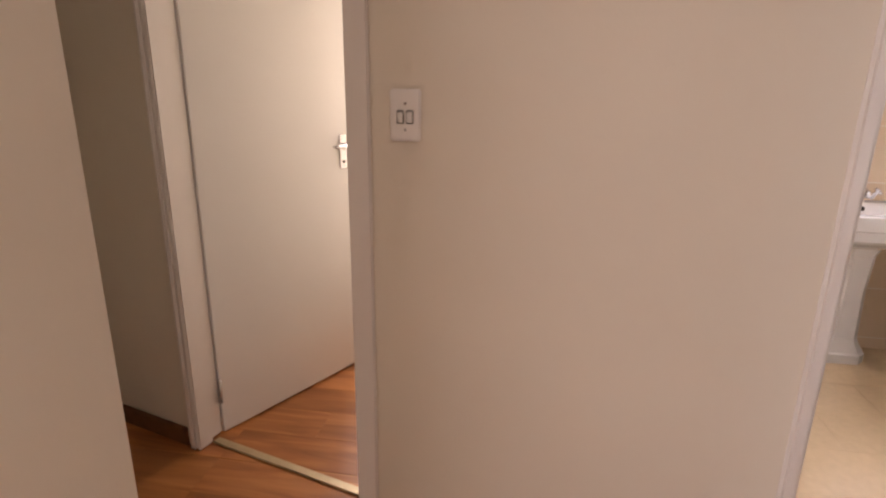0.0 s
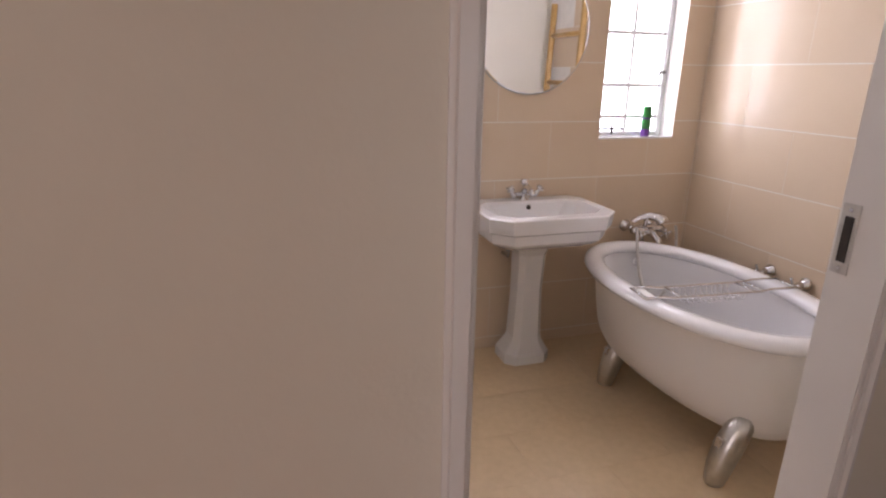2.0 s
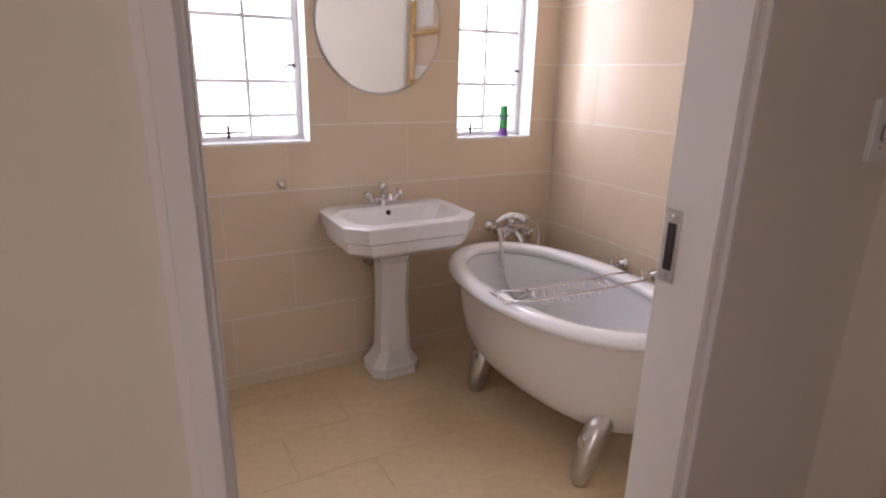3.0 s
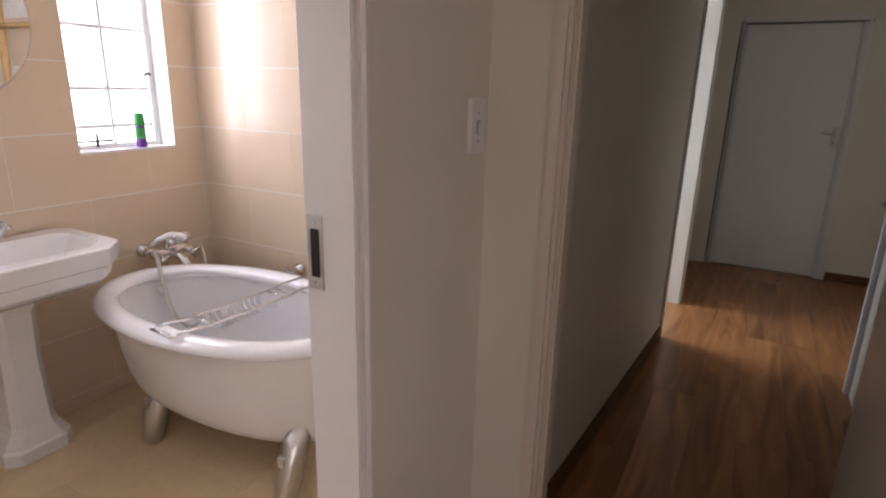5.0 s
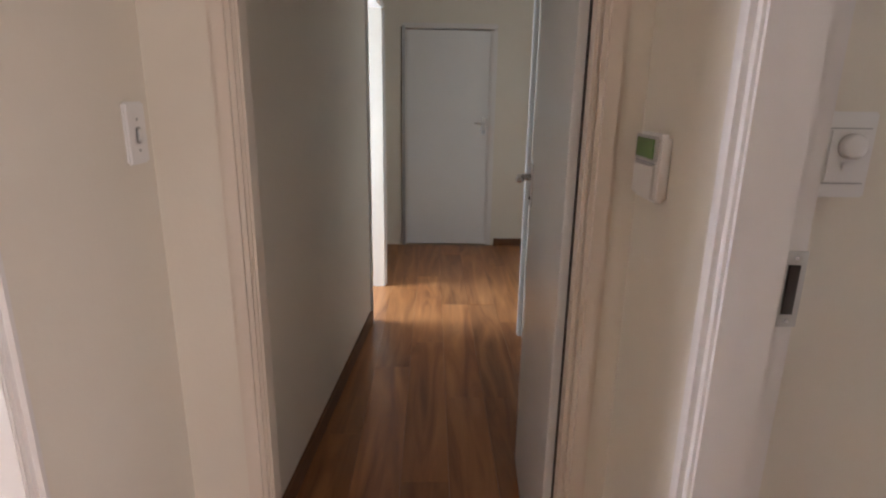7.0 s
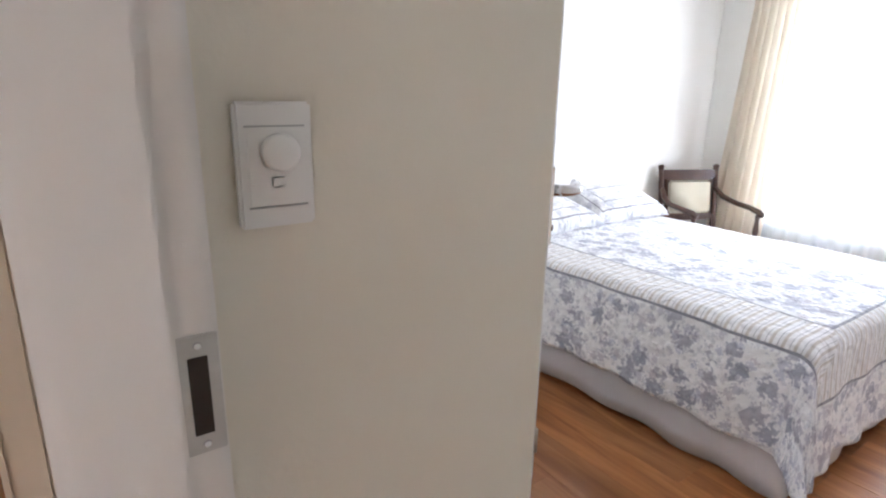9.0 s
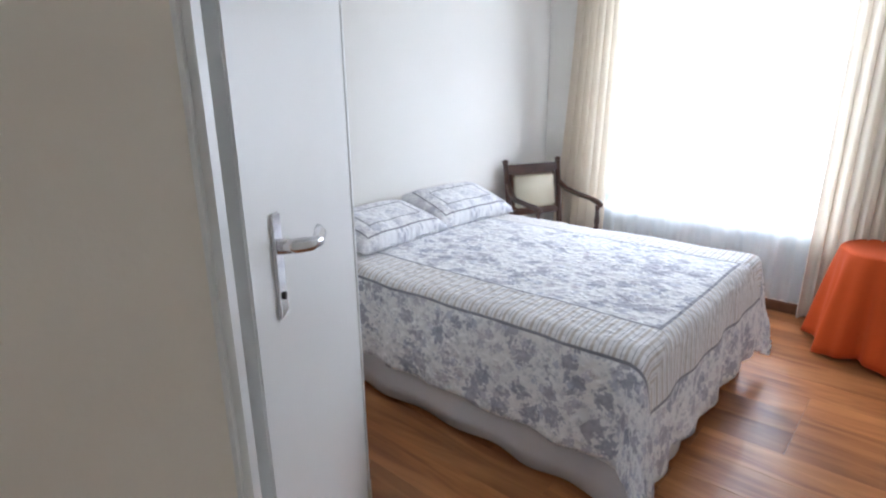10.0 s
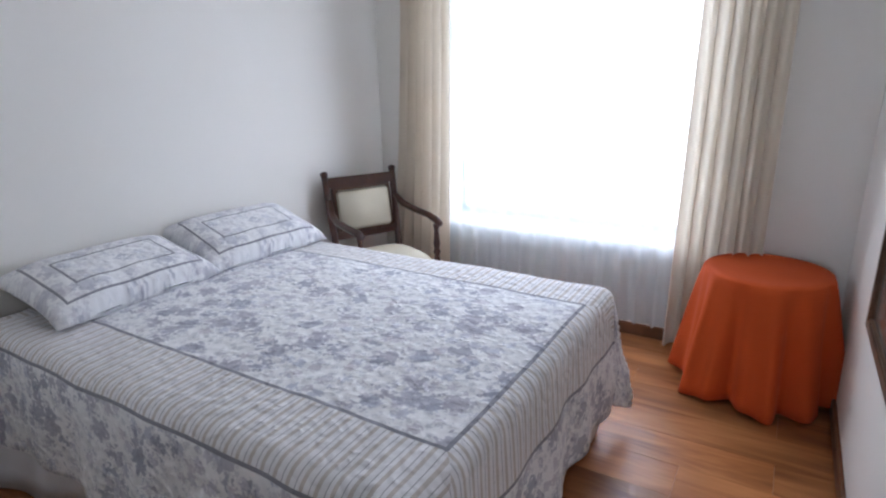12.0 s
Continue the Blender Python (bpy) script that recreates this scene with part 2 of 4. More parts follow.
CURTAIN = cloth("cream_curtain", (0.77, 0.69, 0.58), 0.28)
SHEER = cloth("white_sheer", (0.79, 0.86, 0.95), 0.62, clear=0.42)
SHEET = cloth("white_bed_skirt", (0.83, 0.82, 0.84), 0.1)
FOAM = cloth("mattress_cloth", (0.75, 0.74, 0.72), 0.0)
BEDX0, BEDX1, BEDY0, BEDY1, BEDZ = 2.20, 4.10, -2.12, -0.64, 0.655
QUILT = quilt_cloth("printed_quilt", 3.08, -1.37, 0.84, 0.50, 0.255, bloom=0.82)
PCASE = quilt_cloth("printed_pillowcase", 0.0, 0.0, 0.20, 0.085, 0.075, stripes=False, piping=0.0042, bloom=0.45)
MIRROR = material("mirror_silver", (0.9, 0.9, 0.9), 0.01, 1.0, second=(0.9, 0.9, 0.9))
WALNUT = material("picture_frame_wood", (0.16, 0.08, 0.04), 0.4, second=(0.10, 0.05, 0.025), scale=20)
CANVAS = material("dark_picture", (0.10, 0.085, 0.075), 0.25, second=(0.16, 0.13, 0.10), scale=9)
GRASS = material("lawn", (0.10, 0.16, 0.05), 0.9, second=(0.06, 0.11, 0.03), scale=3, bump=0.5)
LEAF = material("leaf", (0.08, 0.16, 0.05), 0.6, second=(0.05, 0.10, 0.03), scale=5)
BRASS = material("brass_strip", (0.60, 0.50, 0.32), 0.4, 0.6, second=(0.52, 0.43, 0.28), scale=25)

GLASS = bpy.data.materials.new("window_glass")
GLASS.use_nodes = True
gn = GLASS.node_tree
gb = gn.nodes["Principled BSDF"]
gb.inputs["Roughness"].default_value = 0.02
gb.inputs["Transmission Weight"].default_value = 1.0
gb.inputs["IOR"].default_value = 1.1


# ---------------------------------------------------------------- mesh helpers
def link(name, bm, mat, smooth=False):
    me = bpy.data.meshes.new(name)
    bmesh.ops.recalc_face_normals(bm, faces=bm.faces[:])
    bm.to_mesh(me)
    bm.free()
    if mat:
        me.materials.append(mat)
    if smooth:
        for p in me.polygons:
            p.use_smooth = True
    return new(name, me)


def part(name, bm, mat, parent, label="", smooth=False):
    ob = link(name, bm, mat, smooth)
    ob.parent = parent
    ob.matrix_parent_inverse = parent.matrix_world.inverted()
    return tagged(ob, label)


def thing(name, at, label, category, group="", rz=0.0):
    ob = new(name)
    ob.empty_display_size = 0.1
    ob.matrix_world = pose(*at, 0, 0, rz)
    return tagged(ob, label, category, group)


def place(parent, *obs):
    for o in obs:
        o.parent = parent


def box_into(bm, x0, x1, y0, y1, z0, z1, bevel=0.0, m=None):
    t = bmesh.new()
    bmesh.ops.create_cube(t, size=1)
    t.transform(Matrix.Translation(((x0 + x1) / 2, (y0 + y1) / 2, (z0 + z1) / 2)) @ Matrix.Diagonal((x1 - x0, y1 - y0, z1 - z0, 1)))
    if bevel:
        bmesh.ops.bevel(t, geom=t.edges[:], offset=bevel, segments=2, affect='EDGES')
    merge(bm, t, m)


def merge(bm, t, m=None):
    if m is not None:
        t.transform(m)
    tmp = bpy.data.meshes.new("tmp")
    t.to_mesh(tmp)
    t.free()
    bm.from_mesh(tmp)
    bpy.data.meshes.remove(tmp)


def box(x0, x1, y0, y1, z0, z1, bevel=0.0, m=None):
    bm = bmesh.new()
    box_into(bm, x0, x1, y0, y1, z0, z1, bevel, m)
    return bm


def lathe(profile, n=24, cx=0.0, cy=0.0, squash=1.0):
    """Turned shape from (radius, height) pairs."""
    bm = bmesh.new()
    rings = []
    for r, z in profile:
        rings.append([bm.verts.new((cx + max(r, 1e-4) * math.cos(2 * math.pi * k / n), cy + max(r, 1e-4) * squash * math.sin(2 * math.pi * k / n), z)) for k in range(n)])
    for a, b in zip(rings, rings[1:]):
        for k in range(n):
            bm.faces.new((a[k], a[(k + 1) % n], b[(k + 1) % n], b[k]))
    bm.faces.new(rings[0])
    bm.faces.new(rings[-1])
    return bm


def tube_into(bm, pts, r, n=8):
    """Round bar along points."""
    pts = [Vector(p) for p in pts]
    rings = []
    up = None
    for i, p in enumerate(pts):
        d = (pts[min(i + 1, len(pts) - 1)] - pts[max(i - 1, 0)]).normalized()
        if up is None:
            up = d.orthogonal().normalized()
        up = (up - d * up.dot(d)).normalized()
        side = d.cross(up)
        rr = r[i] if isinstance(r, (list, tuple)) else r
        rings.append([bm.verts.new(p + rr * (up * math.cos(2 * math.pi * k / n) + side * math.sin(2 * math.pi * k / n))) for k in range(n)])
    for a, b in zip(rings, rings[1:]):
        for k in range(n):
            bm.faces.new((a[k], a[(k + 1) % n], b[(k + 1) % n], b[k]))
    bm.faces.new(rings[0])
    bm.faces.new(rings[-1])
    return bm


def tube(pts, r, n=8):
    return tube_into(bmesh.new(), pts, r, n)


def prism(outline, z0, z1, bevel=0.0):
    bm = bmesh.new()
    f = bm.faces.new([bm.verts.new((x, y, z0)) for x, y in outline])
    g = bmesh.ops.extrude_face_region(bm, geom=[f])
    bmesh.ops.translate(bm, vec=(0, 0, z1 - z0), verts=[v for v in g["geom"] if isinstance(v, bmesh.types.BMVert)])
    if bevel:
        bmesh.ops.bevel(bm, geom=bm.edges[:], offset=bevel, segments=2, affect='EDGES')
    return bm


def loft(rings, close_first=True, close_last=True):
    bm = bmesh.new()
    vs = [[bm.verts.new(p) for p in ring] for ring in rings]
    n = len(vs[0])
    for a, b in zip(vs, vs[1:]):
        for k in range(n):
            bm.faces.new((a[k], a[(k + 1) % n], b[(k + 1) % n], b[k]))
    if close_first:
        bm.faces.new(vs[0])
    if close_last:
        bm.faces.new(vs[-1])
    return bm


def structure(name, bm, mat, label="", category=""):
    return tagged(link(name, bm, mat), label, category, kind="structure")


def wall(name, boxes, mat, label):
    bm = bmesh.new()
    for b in boxes:
        box_into(bm, *b)
    return structure(name, bm, mat, label, "wall")


# ---------------------------------------------------------------- the building
H = 2.55
structure("floor", box(-1.7, 6.9, -3.4, 4.9, -0.14, -0.014), FGROUT, "screed base under the laminate and tile floors", "floor")
structure("ceiling", box(-1.7, 6.9, -3.4, 4.8, H, H + 0.12), CEIL, "plain white painted ceiling", "ceiling")
structure("ground", box(-900, 900, -900, 900, -0.5, -0.3), GRASS, "mown green lawn around the house", "ground")

# wall with the bathroom doorway, hall face at y = 2.40
DL, DR, DH = 1.195, 1.945, 2.03
wall("wall_bathroom_south", [(0.20, DL - 0.03, 2.40, 2.52, -0.02, H), (DR + 0.018, 2.52, 2.40, 2.52, -0.02, H), (DL - 0.03, DR + 0.03, 2.40, 2.52, DH + 0.03, H),
                             (2.52, 3.33, 2.42, 2.52, -0.02, H)], PAINT, "cream painted plaster wall with the bathroom doorway")
# the passage narrows a little towards its end
def slanted(name, outline_boxes, mat, label):
    bm = bmesh.new()
    for outline, z0, z1 in outline_boxes:
        merge(bm, prism(outline, z0, z1))
    return structure(name, bm, mat, label, "wall")


slanted("wall_hall_north", [(((2.53, 2.383), (4.72, 2.227), (4.72, 2.42), (2.53, 2.42)), -0.02, H), (((4.72, 2.227), (5.50, 2.19), (5.50, 2.42), (4.72, 2.42)), 2.05, H),
                            (((5.44, 2.193), (5.50, 2.19), (5.50, 2.42), (5.44, 2.42)), -0.02, H)], PAINT, "cream painted plaster wall along the passage")
wall("wall_passage_recess", [(5.50, 6.85, 2.48, 2.56, -0.02, H)], PAINT, "pale wall of the recess beside the far door")
# first box is an unseen slab added to block sky light round the door
wall("wall_passage_end", [(6.85, 6.9, 0.5, 2.5, -0.02, H), (6.70, 6.85, 0.6, 1.25, -0.02, H), (6.70, 6.85, 2.13, 2.48, -0.02, H), (6.70, 6.85, 1.25, 2.13, 2.04, H)], PAINT, "cream painted wall closing the passage")
wall("wall_hall_south", [(2.52, 4.52, 1.16, 1.26, -0.02, H), (4.42, 4.52, 0.6, 1.16, -0.02, H), (2.42, 2.52, 1.26, 1.40, -0.02, H), (4.52, 6.85, 0.5, 0.6, -0.02, H)], PAINT, "cream painted plaster wall along the passage")
wall("wall_bedroom_north", [(2.043, 2.42, 1.312, 1.402, -0.02, H), (1.34, 2.043, 1.312, 1.402, 2.075, H)], PAINT, "cream wall above and beside the bedroom doorway")
wall("wall_bedroom_west", [(1.23, 1.34, -3.15, 1.42, -0.02, H)], BEDPAINT, "plain off-white painted bedroom wall")
wall("wall_bedroom_lobby", [(2.11, 2.22, 0.79, 1.30, -0.02, H)], PAINT, "cream painted side wall with the dimmer switch")
wall("wall_bedroom_alcove", [(2.93, 4.22, 0.03, 0.13, -0.02, H), (2.22, 2.42, 1.26, 1.35, -0.02, H), (2.22, 4.42, 1.10, 1.16, -0.02, H), (4.12, 4.24, 0.13, 1.10, -0.02, H)], BEDPAINT, "off-white wall behind the diagonal door")
wall("wall_bedroom_east", [(4.12, 4.24, -3.15, 0.13, -0.02, H)], BEDPAINT, "plain off-white wall behind the bed head")
WX0, WX1, WZ0, WZ1 = 1.98, 3.66, 0.56, 2.12
wall("wall_bedroom_south", [(1.23, WX0, -3.36, -3.13, -0.02, H), (WX1, 4.24, -3.36, -3.13, -0.02, H), (WX0, WX1, -3.36, -3.13, -0.02, WZ0), (WX0, WX1, -3.36, -3.13, WZ1, H)],
     BEDPAINT, "off-white bedroom wall round the wide window")
# diagonal wall with its door, from the lobby corner to the alcove corner
DIAG = Matrix.Translation((2.142, 0.772, 0)) @ Matrix.Rotation(math.atan2(-0.76, 0.715), 4, 'Z')
DLEN = 1.09
bm = bmesh.new()
box_into(bm, 0, DLEN, 0.0, 0.09, 2.07, H, 0, DIAG)
structure("wall_diagonal", bm, PAINT, "cream wall over the diagonal door", "wall")
# bathroom
BX0, BX1, BY1 = 0.95, 3.28, 4.44
W1 = (2.647, 3.113, 1.152, 2.25)
W0 = (1.40, 1.868, 1.165, 2.25)
wall("wall_bathroom_north", [(BX0 - 0.1, W0[0], BY1, 4.66, -0.02, H), (W0[1], W1[0], BY1, 4.66, -0.02, H), (W1[1], BX1 + 0.1, BY1, 4.66, -0.02, H),
                             (W0[0], W0[1], BY1, 4.66, -0.02, W0[2]), (W0[0], W0[1], BY1, 4.66, W0[3], H),
                             (W1[0], W1[1], BY1, 4.66, -0.02, W1[2]), (W1[0], W1[1], BY1, 4.66, W1[3], H)], GROUT, "tiled bathroom wall with two narrow windows")
wall("wall_bathroom_east", [(BX1, BX1 + 0.1, 2.52, BY1, -0.02, H)], GROUT, "tiled bathroom wall beside the bath")
wall("wall_bathroom_west", [(BX0 - 0.1, BX0, 2.52, BY1, -0.02, H)], GROUT, "plain bathroom side wall")
# rooms past the other doorways
SKEW = Matrix.Translation((-0.748, 2.868, 0)) @ Matrix.Rotation(radians(-15.5), 4, 'Z')
bm = bmesh.new()
for b in ((-0.95, -0.03, 0.02, 0.12, -0.02, H), (-0.03, 0.83, 0.02, 0.12, 2.05, H), (0.83, 0.88, 0.02, 0.12, -0.02, H)):
    box_into(bm, *b, 0, SKEW)
structure("wall_left_room", bm, PAINT, "cream wall with the doorway of the neighbouring room", "wall")
wall("wall_left_room_side", [(0.10, 0.20, 2.40, 4.2, -0.02, H), (-1.7, -1.6, 1.4, 4.3, -0.02, H)], PAINT, "cream side wall of the neighbouring room")
# out of view; opening made up to go with the room's fill lamp
wall("wall_left_room_north", [(-1.7, -0.9, 4.2, 4.3, -0.02, H), (0.1, 0.2, 4.2, 4.3, -0.02, H), (-0.9, 0.1, 4.2, 4.3, -0.02, 0.8), (-0.9, 0.1, 4.2, 4.3, 2.0, H)], PAINT, "unseen cream wall with an added opening behind the fill light")
wall("wall_hall_west", [(-1.6, -0.085, 1.45, 1.80, -0.02, H)], PAINT, "cream wall end beside the hall")
# never in view; the opening is added to let light into the hall
wall("wall_lounge", [(-1.0, -0.9, -1.5, -0.7, -0.02, H), (-1.0, -0.9, 0.7, 1.45, -0.02, H), (-1.0, -0.9, -0.7, 0.7, -0.02, 0.45), (-1.0, -0.9, -0.7, 0.7, 2.15, H), (-1.0, 1.23, -1.6, -1.5, -0.02, H)],
     PAINT, "unseen cream wall behind the hall with an added opening for light")
wall("wall_study", [(3.98, 4.08, 2.42, 4.0, -0.02, H), (6.1, 6.2, 2.42, 4.0, -0.02, H), (4.08, 4.55, 3.9, 4.0, -0.02, H), (5.65, 6.1, 3.9, 4.0, -0.02, H), (4.55, 5.65, 3.9, 4.0, 2.2, H)],
     PAINT, "pale wall of the bright room off the passage")

structure("trim", box(4.522, 4.56, 1.19, 1.285, 0, 2.1, 0.004), DOOR, "white painted frame edge at the wall end", "trim")

# skirting boards
structure("baseboard", prism(((2.54, 2.366), (4.72, 2.211), (4.72, 2.227), (2.54, 2.382)), 0, 0.085, 0.003), SKIRT, "dark brown wooden skirting board", "baseboard")
for b in ((6.685, 6.70, 0.6, 1.215), (1.34, 1.356, -3.13, 1.0), (1.356, 4.10, -3.13, -3.115), (4.105, 4.12, -3.115, 0.03), (5.50, 6.685, 2.464, 2.48)):
    structure("baseboard", box(*b, 0, 0.075, 0.004), SKIRT, "dark brown wooden skirting board", "baseboard")
structure("baseboard", box(-0.90, -0.062, 0.003, 0.02, 0, 0.08, 0.004, SKEW), SKIRT, "dark brown wooden skirting board", "baseboard")


# ---------------------------------------------------------------- doors and frames
def door_frame(name, m, width, height, depth, mat, label, architrave=(0.045, 0.045), stop=(0.0, 0.55), round_off=0.010, stop_out=(0.014, 0.014)):
    """Pressed steel frame: x across the opening from 0, y into the wall from 0 (front face)."""
    ob = tagged(new(name), label, "door frame", kind="structure")
    wl, wr = architrave
    top = max(wl, wr)
    for nm, x0, x1, z0, z1 in (("jamb", -wl, 0.0, 0, height), ("jamb", width, width + wr, 0, height), ("head", -wl, width + wr, height, height + top)):
        bm = bmesh.new()
        box_into(bm, x0, x1, -0.012, depth + 0.012, z0, z1, min(round_off, top * 0.4), m)
        part(nm, bm, mat, ob)
    for x0, x1 in ((0.0, stop_out[0]), (width - stop_out[1], width)):
        bm = bmesh.new()
        box_into(bm, x0, x1, depth * stop[0], depth * stop[1], 0, height, min(0.006, (x1 - x0) * 0.4), m)
        part("door_stop", bm, mat, ob)
    return ob


def lever(parent, m, side=1, flip=1):
    """Backplate with a curved lever, on the plane y = 0 facing -y; side: which way the lever points."""
    bm = bmesh.new()
    box_into(bm, -0.021, 0.021, -0.007 * flip if flip > 0 else 0, 0 if flip > 0 else 0.007, -0.107, 0.049, 0.003, m)
    h = part("handle_plate", bm, CHROME, parent, "chrome door handle plate")
    y = -flip
    bm = tube([(0, 0, 0), (0, y * 0.03, 0), (side * 0.012, y * 0.048, 0), (side * 0.04, y * 0.054, -0.003), (side * 0.075, y * 0.052, 0.0), (side * 0.095, y * 0.046, 0.003)],
              [0.012, 0.011, 0.011, 0.010, 0.0095, 0.007], 12)
    bm.transform(m)
    part("lever", bm, CHROME, h, "curved chrome lever", True)
    bm = lathe([(0.006, 0), (0.006, 0.003)], 10)
    bm.transform(m @ Matrix.Translation((0, y * 0.007, -0.075)) @ Matrix.Rotation(radians(90 * flip), 4, 'X'))
    part("keyhole", bm, DARK, h)
    return h


def door_leaf(name, m, width, height, label, handle_at, side, thick=0.04, both=True, hinges=0.0, hz=1.195):
    """Flush leaf: x from 0 to width, y from 0 (front) to thick."""
    ob = tagged(new(name), label, "door")
    bm = bmesh.new()
    box_into(bm, 0, width, 0, thick, 0.008, height, 0.003, m)
    part("leaf", bm, DOOR, ob)
    lever(ob, m @ Matrix.Translation((handle_at, 0, hz)), side, 1)
    if both:
        lever(ob, m @ Matrix.Translation((handle_at, thick, hz)), side, -1)
    for z in (0.2, 1.8):
        bm = lathe([(0.008, z - 0.05), (0.008, z + 0.05)], 10, hinges, -0.004)
        bm.transform(m)
        part("hinge", bm, SATIN, ob, "worn steel hinge", True)
    return ob


def strike(m, label):
    """Strike plate on the plane x = 0 facing -x."""
    ob = tagged(new("strike_plate"), label, "strike plate")
    bm = bmesh.new()
    box_into(bm, -0.003, 0.0, -0.012, 0.022, -0.065, 0.065, 0.001, m)
    part("plate", bm, SATIN, ob)
    bm = bmesh.new()
    box_into(bm, -0.005, -0.003, -0.004, 0.012, -0.042, 0.042, 0, m)
    part("slot", bm, DARK, ob)
    for z in (-0.054, 0.054):
        bm = lathe([(0.004, 0), (0.003, 0.002)], 8)
        bm.transform(m @ Matrix.Translation((-0.003, 0.005, z)) @ Matrix.Rotation(radians(-90), 4, 'Y'))
        part("screw", bm, CHROME, ob)
    return ob


ID = Matrix.Identity(4)
door_frame("door_frame_bathroom", Matrix.Translation((DL, 2.40, 0)), DR - DL, DH, 0.108, FRAMEW, "white painted steel frame of the bathroom doorway", (0.04, 0.026), stop_out=(0.004, 0.008), round_off=0.009)
strike(Matrix.Translation((DR, 2.486, 1.198)), "worn steel strike plate on the bathroom door frame")
door_frame("door_frame_bedroom", Matrix.Translation((1.385, 1.312, 0)), 0.615, 2.03, 0.11, FRAMEW, "white painted steel frame of the bedroom doorway", (0.043, 0.043), stop=(0.235, 1.05))
strike(Matrix.Translation((2.00, 1.326, 1.217)) @ Matrix.Diagonal((1, -1, 0.87, 1)), "worn steel strike plate on the bedroom door frame")
# frame across the passage: front face at x = 2.42, looking along +x
PASS = Matrix.Translation((2.42, 2.222, 0)) @ Matrix.Rotation(radians(-90), 4, 'Z')
pass_frame = door_frame("door_frame_passage", PASS, 0.722, 2.03, 0.10, FRAME, "peach-cream painted steel frame across the passage", (0.045, 0.05))
# thin dark strip on the stop's face stands in for the step's shadow
part("stop_shade_strip", box(0.7055, 0.7078, 0.041, 0.0545, 0, 2.03, 0, PASS), DARK, pass_frame, "dark strip standing in for the shadow behind the stop")
wall("wall_passage_over", [(2.42, 2.52, 1.40, 2.40, 2.08, H), (2.42, 2.52, 2.267, 2.40, -0.02, 2.08), (2.42, 2.52, 1.40, 1.45, -0.02, 2.08)], PAINT, "cream wall over the passage frame")
strike(Matrix.Translation((2.49, 2.222, 1.19)) @ Matrix.Rotation(radians(90), 4, 'Z'), "painted steel strike plate on the passage frame")
# passage door, standing open along the passage
m = Matrix.Translation((2.545, 1.520, 0)) @ Matrix.Rotation(radians(-3.6), 4, 'Z') @ Matrix.Diagonal((1, -1, 1, 1))
door_leaf("door_passage", m, 0.73, 2.02, "white flush door standing open along the passage", 0.68, -1)
# far door, closed
FAR = Matrix.Translation((6.70, 2.13, 0)) @ Matrix.Rotation(radians(-90), 4, 'Z')
far_frame = door_frame("door_frame_far", FAR @ Matrix.Translation((0.04, 0, 0)), 0.80, 2.03, 0.10, FRAMEW, "white painted frame of the closed door at the passage end", (0.03, 0.045))
# solid grey strip over the left jamb, coloured as its shaded edge
part("jamb_shade_strip", box(0.010, 0.038, -0.016, -0.010, 0, 2.05, 0.001, FAR), GREY, far_frame, "grey strip standing in for shade along the hinge side")
door_leaf("door_far", FAR @ Matrix.Translation((0.043, 0.03, 0)), 0.794, 2.02, "closed white flush door at the end of the passage", 0.74, -1, both=False)
# jambs of the bright opening off the passage
door_frame("door_frame_study", Matrix.Translation((4.76, 2.222, 0)) @ Matrix.Rotation(radians(-2.6), 4, 'Z'), 0.70, 2.03, 0.185, FRAMEW, "white frame of the bright opening off the passage", (0.04, 0.04))
# neighbouring room: frame and half-open door
door_frame("door_frame_left_room", SKEW, 0.80, 2.03, 0.13, FRAMEW, "white painted frame of the neighbouring room's doorway", (0.032, 0.032), round_off=0.014)
m = Matrix.Translation((-0.703, 2.992, 0)) @ Matrix.Rotation(math.atan2(0.72, 0.36), 4, 'Z')
door_leaf("door_left_room", m, 0.78, 2.02, "white door standing half open into the neighbouring room", 0.735, -1, hz=1.145)
structure("threshold_strip", box(0.015, 0.785, 0.062, 0.10, 0.0, 0.009, 0.003, SKEW), BRASS, "pale metal threshold strip in the doorway", "threshold")
structure("trim", box(0.088, 0.145, 2.388, 2.40, 0, 2.1, 0.004), FRAMEW, "cream corner trim beside the light switch", "trim")
# diagonal door in its frame
door_frame("door_frame_diagonal", DIAG @ Matrix.Translation((0.045, 0.0, 0)), 0.985, 2.03, 0.09, DOOR, "white frame of the diagonal bedroom door", (0.045, 0.045), stop=(0.5, 1.0))
door_leaf("door_diagonal", DIAG @ Matrix.Translation((0.095, -0.010, 0)), 0.93, 2.02, "white flush door set across the bedroom corner", 0.118, 1, both=False, hinges=0.92, hz=1.292)


